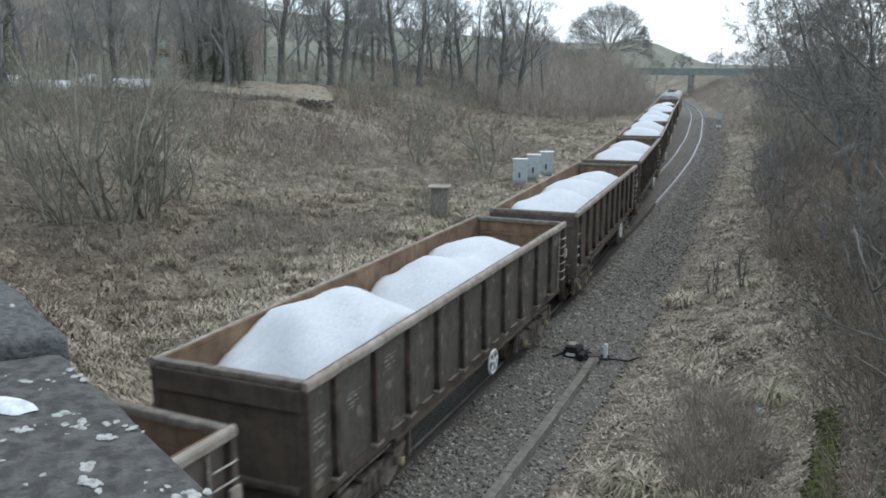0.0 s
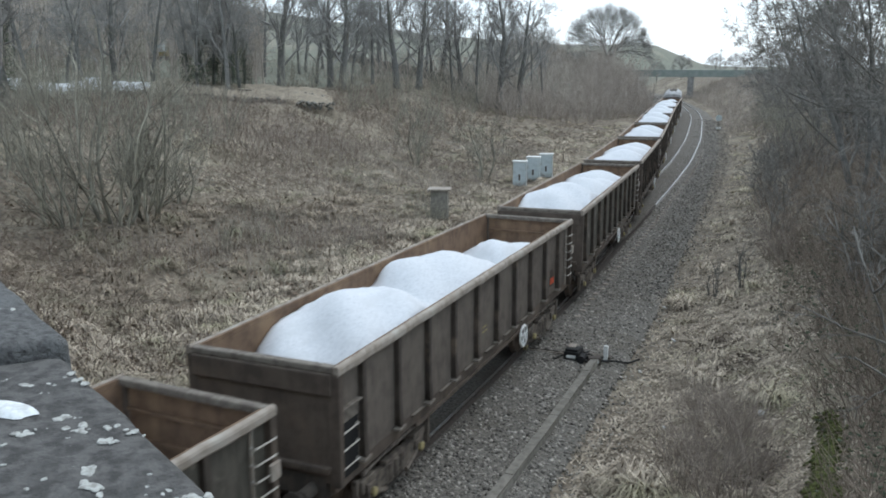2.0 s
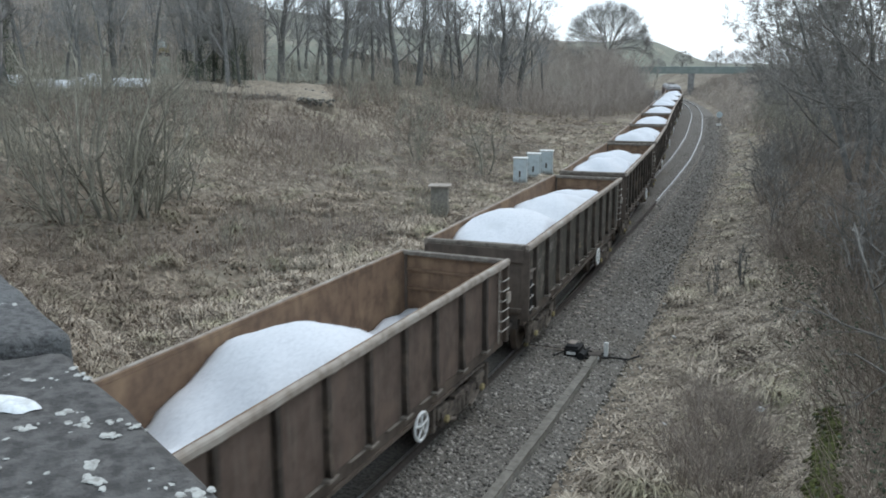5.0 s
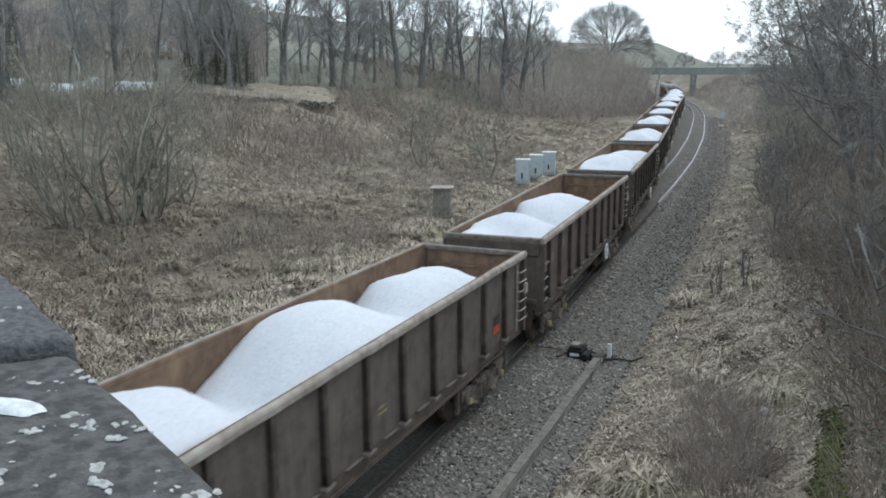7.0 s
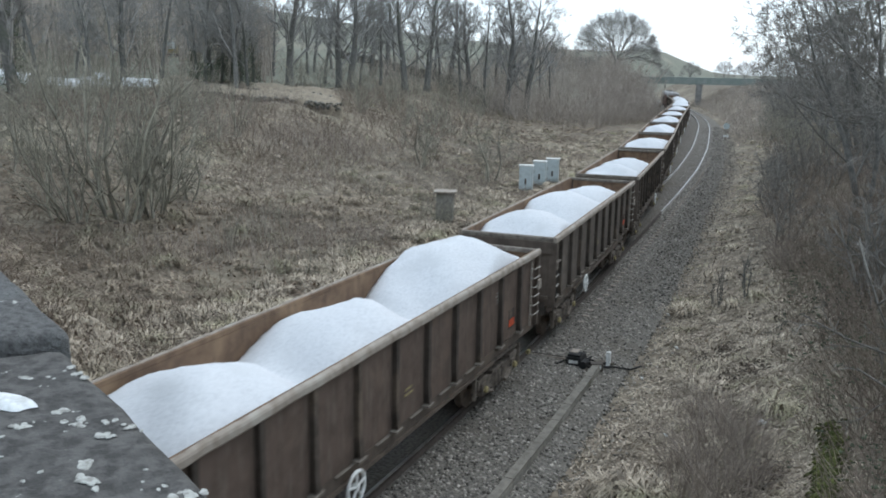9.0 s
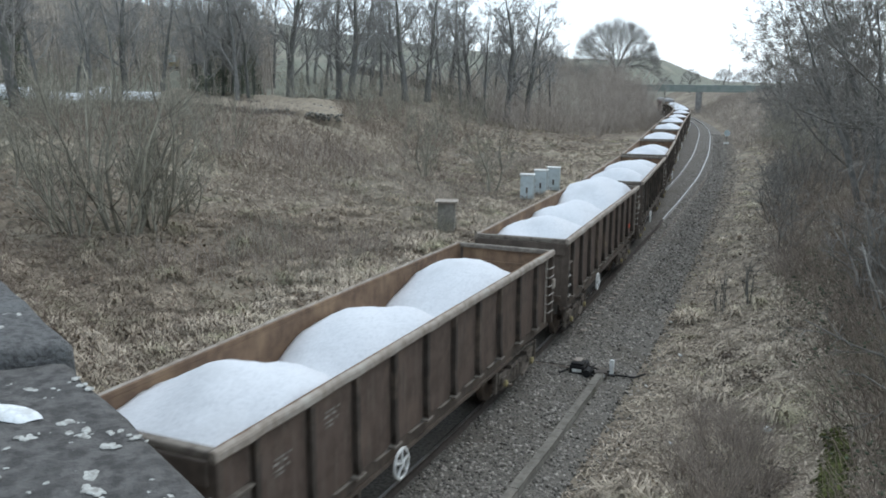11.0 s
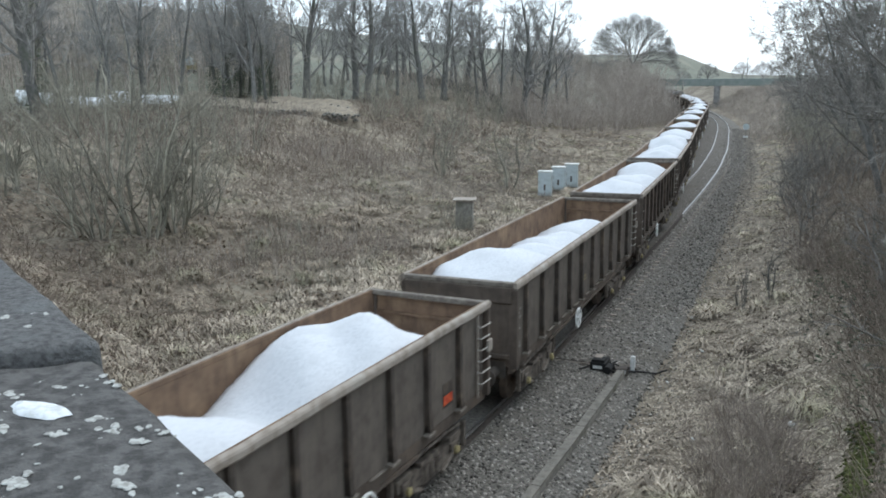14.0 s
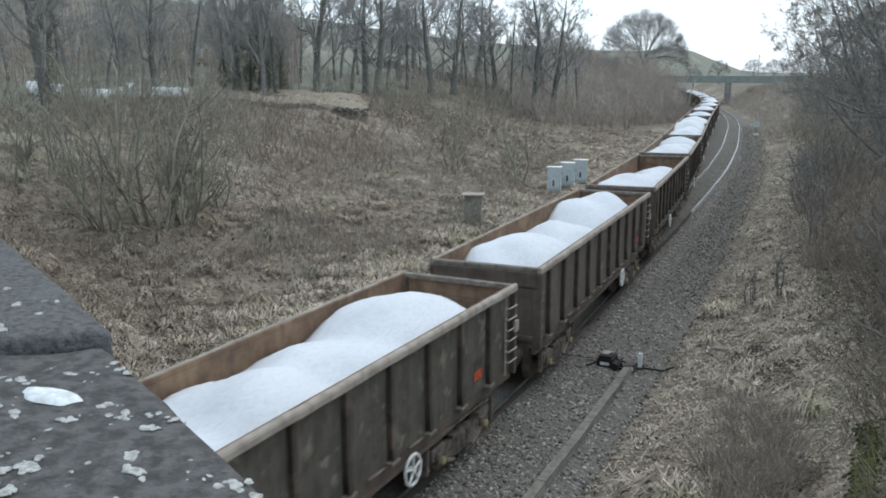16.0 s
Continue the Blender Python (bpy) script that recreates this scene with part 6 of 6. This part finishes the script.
def build_far_growth():
    """Uncountable growth far off, its colour paled for haze: thickets along the far line and the wood on the hillside.
    """
    rs = np.random.RandomState(31)
    n = 8500
    s = rs.uniform(104, 235, n)
    o = -(3.8 + np.clip((140 - s) * 0.35, 0, 20) + 30 * rs.rand(n) ** 1.6)
    right = rs.rand(n) < 0.32
    o = np.where(right, 7.2 + 16 * rs.rand(n), o)
    x, y, _ = on_line(s, o)
    h = rs.uniform(1.0, 4.2, n) * (1 + 0.4 * wave(x, y, 0.25)) * np.clip((-2.5 - o) / 7 + 0.35, 0.4, 1.25)
    a = rs.rand(n) * 6.283
    base = np.stack([x, y, ground_z(x, y) - 0.1], 1)
    tip = base + np.stack([np.cos(a) * h * 0.5, np.sin(a) * h * 0.5, h * 0.85], 1)
    v1, f1 = twigs(base, tip, np.full(n, 0.035), np.full(n, 0.012))
    vs, fs, k = [v1], [f1], len(v1)
    for level in range(4):
        q = base + (tip - base) * rs.uniform(0.25, 0.95, n)[:, None]
        e = q + rs.normal(0, 0.6, (n, 3)) + np.array([0, 0, 0.4])
        v, f = twigs(q, e, np.full(n, 0.016), np.full(n, 0.006))
        vs.append(v)
        fs.append(f + k)
        k += len(v)
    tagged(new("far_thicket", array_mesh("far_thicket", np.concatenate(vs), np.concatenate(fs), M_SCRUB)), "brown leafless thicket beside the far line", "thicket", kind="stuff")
    n = 1400
    b, d = rs.uniform(37.5, 60, n), rs.uniform(90, 200, n)
    b = np.radians(np.where((b > 43.4) & (b < 44.0) & (d < 134), b + 0.9, b))
    x, y = 7.85 - d * np.sin(b), d * np.cos(b)
    h = rs.uniform(3, 11, n)
    base = np.stack([x, y, ground_z(x, y) - 0.2], 1)
    tip = base + np.stack([rs.normal(0, 0.08, n) * h, rs.normal(0, 0.08, n) * h, h], 1)
    bow = rs.normal(0, 0.2, (n, 3))
    v1, f1 = stems(base, tip, bow, rs.uniform(0.03, 0.1, n), np.full(n, 0.02))
    vs, fs, k = [v1], [f1], len(v1)
    for level in range(11):
        t = rs.uniform(0.1, 0.95, n)[:, None]
        q = base + (tip - base) * t
        e = q + rs.normal(0, 1, (n, 3)) * np.array([1.1, 1.1, 0.6]) + np.array([0, 0, 0.7])
        v, f = twigs(q, e, np.full(n, 0.028), np.full(n, 0.012))
        vs.append(v)
        fs.append(f + k)
        k += len(v)
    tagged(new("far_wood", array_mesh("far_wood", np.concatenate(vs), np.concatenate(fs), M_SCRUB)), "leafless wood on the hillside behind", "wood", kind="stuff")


build_trees()
build_bushes()
build_cover()
build_far_growth()


# ---- small things beside the line
def on_ground(x, y, turn=0, dz=0.0):
    return pose(x, y, float(ground_z(x, y)) + dz, 0, 0, turn)


def cabinet_meshes():
    body = Build().box(-0.42, 0.42, -0.27, 0.27, 0.1, 1.58, 0.015).mesh("body", M_CABINET)
    roof = Build().box(-0.47, 0.47, -0.32, 0.32, 1.58, 1.66, 0.015).mesh("roof", M_WHITE)
    door = Build().box(-0.38, 0.38, -0.3, -0.272, 0.2, 1.52, 0.008).mesh("door", M_CABINET)
    plate = Build().box(-0.06, 0.06, -0.312, -0.302, 0.45, 0.82).mesh("lock_plate", M_GEAR)
    plinth = Build().box(-0.5, 0.5, -0.35, 0.35, -0.25, 0.1, 0.02).mesh("plinth", M_CONCRETE)
    return (("body", body), ("roof", roof), ("door", door), ("lock_plate", plate), ("plinth", plinth))


def build_lineside():
    meshes = cabinet_meshes()
    for x, y in ((-11.85, 51.4), (-11.75, 53.6), (-11.7, 56.0)):
        c = thing("relay_cabinet", on_ground(x, y, 14), "pale grey-green trackside relay cabinet", "cabinet", "relay cabinets")
        for key, me in meshes:
            o = new(key, me)
            o.parent = c
    c = thing("concrete_cabinet", on_ground(-11.1, 38.3, 20), "weathered concrete lineside cabinet with a flat cap", "cabinet")
    part("body", Build().box(-0.42, 0.42, -0.34, 0.34, -0.2, 1.45, 0.02), M_CONCRETE, c)
    part("cap", Build().box(-0.56, 0.56, -0.48, 0.48, 1.45, 1.53, 0.02), M_RAILTOP, c, "pale flat cap")
    # cable trough
    t = thing("cable_trough", Matrix(), "concrete cable trough with worn flat lids", "cable trough", kind="structure")
    lid = Build().box(-0.095, 0.095, -0.499, 0.499, -0.1, -0.05, 0.004).mesh("trough_lid", M_LID)
    base = Build().box(-0.1, 0.1, -0.498, 0.498, -0.32, -0.103).mesh("trough_base", M_CONCRETE)
    rnd = random.Random(2)
    for k in range(16):
        s = 5.2 + k * 1.0
        x, y, a = on_line(s, 2.76)
        for me, name in ((lid, "trough_lid"), (base, "trough_base")):
            o = new(name, me)
            o.parent = t
            o.matrix_basis = pose(float(x) + rnd.uniform(-0.006, 0.006), float(y), rnd.uniform(-0.006, 0.006), 0, 0, math.degrees(a) + rnd.uniform(-0.5, 0.5))
    # point machine, rod and markers
    x, y, a = on_line(20.9, 2.15)
    m = thing("point_machine", pose(float(x), float(y), -0.2, 0, 0, math.degrees(a)), "dark point machine with a drive rod to the rail", "point machine")
    part("case", Build().box(-0.2, 0.2, -0.3, 0.3, 0.02, 0.26, 0.03), M_BLACK, m, "black cast case")
    part("lid", Build().box(-0.17, 0.17, -0.27, 0.05, 0.26, 0.33, 0.03), M_BLACK, m)
    part("label_plate", Build().box(-0.12, 0.12, -0.31, -0.302, 0.1, 0.18), M_WHITE, m, "white label plate")
    part("rod", Build().tube([(-0.2, 0.05, 0.08), (-1.35, 0.12, 0.06)], 0.022, 8), M_RAILTOP, m)
    part("rod", Build().tube([(-0.2, 0.18, 0.08), (-1.3, 0.22, 0.06)], 0.016, 8), M_GEAR, m)
    part("clamp", Build().box(-1.42, -1.3, 0.02, 0.2, 0.02, 0.16, 0.02), M_YELLOW, m, "yellow clamp")
    part("base_timber", Build().box(-1.2, 0.9, 0.3, 0.55, -0.08, 0.03, 0.01), M_SLEEPER, m)
    part("base_timber", Build().box(-1.2, 0.6, -0.5, -0.28, -0.08, 0.02, 0.01), M_SLEEPER, m)
    part("cover_plate", Build().box(-0.14, 0.06, -0.1, 0.2, 0.331, 0.345, 0.004), M_RAILTOP, m, "pale scuffed cover plate")
    part("crank", Build().box(0.2, 0.42, -0.05, 0.05, 0.06, 0.12, 0.02), M_BLACK, m)
    part("motor", Build().tube([(0.28, -0.42, 0.12), (0.28, -0.08, 0.12)], 0.1, 12), M_BLACK, m)
    for k, (dx, dy) in enumerate(((0.5, -0.3), (0.75, 0.25), (0.3, 0.6), (-0.5, -0.4), (0.95, -0.1))):
        part("cable", Build().tube([(0.1, -0.1, 0.1), (dx * 0.5, dy * 0.5 + 0.08, 0.1), (dx * 0.8, dy * 0.7 - 0.1, 0.07), (dx, dy, 0.05)], 0.022, 6), M_BLACK, m)
    x, y, a = on_line(21.2, 2.95)
    p = thing("marker_post", pose(float(x), float(y), -0.3), "short white marker post", "post")
    part("post", Build().box(-0.055, 0.055, -0.055, 0.055, 0.0, 0.45, 0.012), M_WHITE, p)
    part("foot", Build().box(-0.12, 0.12, -0.12, 0.12, -0.05, 0.06, 0.02), M_GEAR, p)
    x, y, a = on_line(20.7, 2.75)
    j = thing("junction_box", pose(float(x), float(y), -0.22, 0, 0, 25), "small junction box with a white plate on the ballast", "junction box")
    part("case", Build().box(-0.16, 0.16, -0.12, 0.12, 0.0, 0.2, 0.02), M_GEAR, j)
    part("plate", Build().box(-0.1, 0.1, -0.13, -0.122, 0.06, 0.16), M_WHITE, j)
    part("cable", Build().tube([(0.1, 0.0, 0.1), (0.5, 0.2, 0.02), (0.9, 0.1, 0.0), (1.25, 0.4, 0.0)], 0.025, 6), M_BLACK, j)
    part("cable", Build().tube([(-0.1, 0.1, 0.1), (-0.3, 0.5, 0.02), (0.2, 0.9, 0.0)], 0.022, 6), M_BLACK, j)
    # pale litter and stones
    for k, (x, y, r) in enumerate(((2.45, 27.4, 0.09), (4.65, 17.0, 0.07), (6.4, 17.6, 0.14), (3.5, 23.6, 0.09), (-10.8, 28.9, 0.1), (3.2, 20.9, 0.07))):
        v, f = lumps(np.array([[0, 0, r * 0.4]]), np.array([r]), 0.6)
        s = tagged(new("pale_stone", array_mesh("pale_stone", v, f, M_WHITE)), "pale stone lying on the verge", "stone", "pale stones")
        s.matrix_basis = on_ground(x, y, k * 50)
    # sign by the far line, pole on the skyline
    x, y, a = on_line(108, 6.2)
    g = thing("trackside_sign", on_ground(float(x), float(y), 10), "pale round trackside sign on a post", "sign")
    part("post", Build().tube([(0, 0, -0.2), (0, 0, 1.9)], 0.05, 8), M_CONCRETE, g)
    part("disc", Build().tube([(0, -0.08, 1.9), (0, -0.05, 1.9)], 0.36, 20), M_CABINET, g, "pale blue-grey disc")
    part("plate", Build().box(-0.3, 0.3, -0.08, -0.05, 0.6, 0.85), M_WHITE, g)
    x, y = way_point(8.6, 320)
    g = thing("telegraph_pole", on_ground(x, y, 0), "distant wooden telegraph pole", "pole")
    part("pole", Build().tube([(0, 0, -0.5), (0, 0, 9.0)], [0.13, 0.08], 8), M_BARK, g)
    part("crossarm", Build().box(-0.8, 0.8, -0.06, 0.06, 8.2, 8.35), M_BARK, g)
    # bales behind the field, a yellow bin
    rnd = random.Random(4)
    for b, d, sink in ((53.3, 72, 0.0), (52.2, 74, 0.35), (50.6, 75, 0.4), (49.6, 76, 0.45), (48.7, 76, 0.4), (47.9, 77, 0.1), (46.3, 78, 0.3), (45.4, 79, 0.3), (44.5, 80, 0.45), (43.7, 81, 0.6)):
        x, y = way_point(b, d)
        bale = Build().tube([(-0.62, 0, 0.55), (-0.58, 0, 0.55), (-0.5, 0, 0.55), (0.5, 0, 0.55), (0.58, 0, 0.55), (0.62, 0, 0.55)], [0.3, 0.5, 0.6, 0.6, 0.5, 0.3], 20)
        ob = tagged(new("silage_bale", bale.mesh("silage_bale", M_WRAP, True)), "white plastic-wrapped silage bale", "bale", "silage bales")
        ob.matrix_basis = on_ground(x, y, 47 + rnd.uniform(-12, 12), -sink)
    x, y = way_point(43.7, 130)
    g = thing("mini_excavator", on_ground(x, y, 25), "small yellow excavator parked on the hillside", "excavator")
    for x in (-0.65, 0.65):
        part("track", Build().box(x - 0.2, x + 0.2, -0.95, 0.95, 0.0, 0.5, 0.15), M_BLACK, g)
    part("body", Build().box(-0.8, 0.8, -0.8, 0.7, 0.55, 1.15, 0.1), M_YELLOW, g, "yellow body")
    part("cab", Build().box(-0.75, 0.15, -0.4, 0.6, 1.15, 2.3, 0.08), M_CABINET, g, "grey glazed cab")
    part("boom", Build().tube([(0.4, 0.6, 1.0), (0.5, 1.7, 2.4), (0.5, 2.9, 1.9)], 0.13, 8), M_YELLOW, g)
    part("dipper", Build().tube([(0.5, 2.9, 1.9), (0.5, 3.1, 0.7)], 0.09, 8), M_YELLOW, g)
    part("bucket", Build().box(0.2, 0.8, 2.8, 3.3, 0.1, 0.7, 0.1), M_GEAR, g)
    # stone-edged terrace in front of the trees
    x, y = way_point(37.5, 73)
    g = thing("stone_terrace", pose(x, y, 4.95, 5, 4, 38), "low grassy terrace edged with tumbled stones", "terrace", kind="structure")
    rs = np.random.RandomState(6)
    nx, ny = 46, 26
    u, w = np.meshgrid(np.linspace(-9.5, 5.4, nx), np.linspace(-2.4, 8.5, ny))
    uu = u + 0.25 * np.sin(w * 2.3) + rs.normal(0, 0.06, u.shape)
    ww = w + (w < -1.5) * (0.3 * np.sin(u * 1.1) + 0.2 * np.sin(u * 2.9 + 1))
    z = 0.15 + 0.06 * np.sin(u * 1.7 + w) + rs.normal(0, 0.03, u.shape)
    rim = (u > 5.2) | (u < -9.3) | (w < -2.2)
    z = np.where(rim, -1.3, z)
    i = (np.arange(ny - 1)[:, None] * nx + np.arange(nx - 1)[None]).ravel()
    part("turf", array_mesh("turf", np.stack([uu, ww, z], 2).reshape(-1, 3), np.stack([i, i + 1, i + nx + 1, i + nx], 1), M_GRASSY), M_GRASSY, g, "pale rough turf")
    n = 260
    px = np.where(rs.rand(n) < 0.6, rs.uniform(-4.5, 5.2, n), rs.uniform(-9, 4, n))
    row = np.where(rs.rand(n) < 0.72, -2.3 + 0.3 * np.sin(px * 1.1), 3.2 + 0.4 * np.sin(px))
    v, f = lumps(np.stack([px, row + rs.normal(0, 0.16, n), rs.uniform(-0.35, 0.22, n)], 1), rs.uniform(0.1, 0.26, n), 0.6)
    o = part("edging_stones", array_mesh("edging_stones", v, f, M_WALLSTONE), M_WALLSTONE, g, "tumbled dark edging stones")
    # dry-stone wall across the field behind
    n = 2600
    t = rs.rand(n)
    xa, ya = way_point(33.4, 150)
    xb, yb = way_point(24.0, 117)
    wx, wy = xa + (xb - xa) * t + rs.normal(0, 0.14, n), ya + (yb - ya) * t + rs.normal(0, 0.14, n)
    v, f = lumps(np.stack([wx, wy, ground_z(wx, wy) + rs.uniform(0, 1.25, n)], 1), rs.uniform(0.12, 0.24, n), 0.6)
    tagged(new("field_wall", array_mesh("field_wall", v, f, M_WALLSTONE)), "grey dry-stone field wall behind the trees", "wall", kind="structure")
    # mossy rock at the foot of the cutting
    v, f = lumps(np.stack([7.72 + rs.normal(0, 0.09, 800) + 0.1 * np.sin(np.linspace(0, 900, 800)), 12.4 + 4.5 * rs.rand(800) ** 1.6, np.zeros(800)], 1), rs.uniform(0.025, 0.08, 800), 0.6)
    v[:, 2] += ground_z(v[:, 0], v[:, 1]) + 0.1
    tagged(new("moss_cushion", array_mesh("moss_cushion", v, f, M_MOSS)), "bright green moss cushions on the cutting side", "moss", kind="stuff")


build_lineside()


# ---- what moves: the train rolls away along the line, its wheels turning
def motions():
    steps = [k * 0.5 for k in range(33)]
    for i, wagon, load in TRAIN:
        if load is None:
            walk(wagon, [(t, locomotive_pose(t)) for t in steps])
            continue
        rows = [(t, wagon_pose(i, t)) for t in steps]
        walk(wagon, rows)
        walk(load, rows)
    for wheel, y in WHEELS:
        rows = []
        for k in range(241):
            t = k / 15
            turn = -math.degrees((train_place(t) - train_place(0)) / 0.46)
            rows.append((t, pose(0, y, 0.46, turn, 0, 0)))
        walk(wheel, rows)


motions()
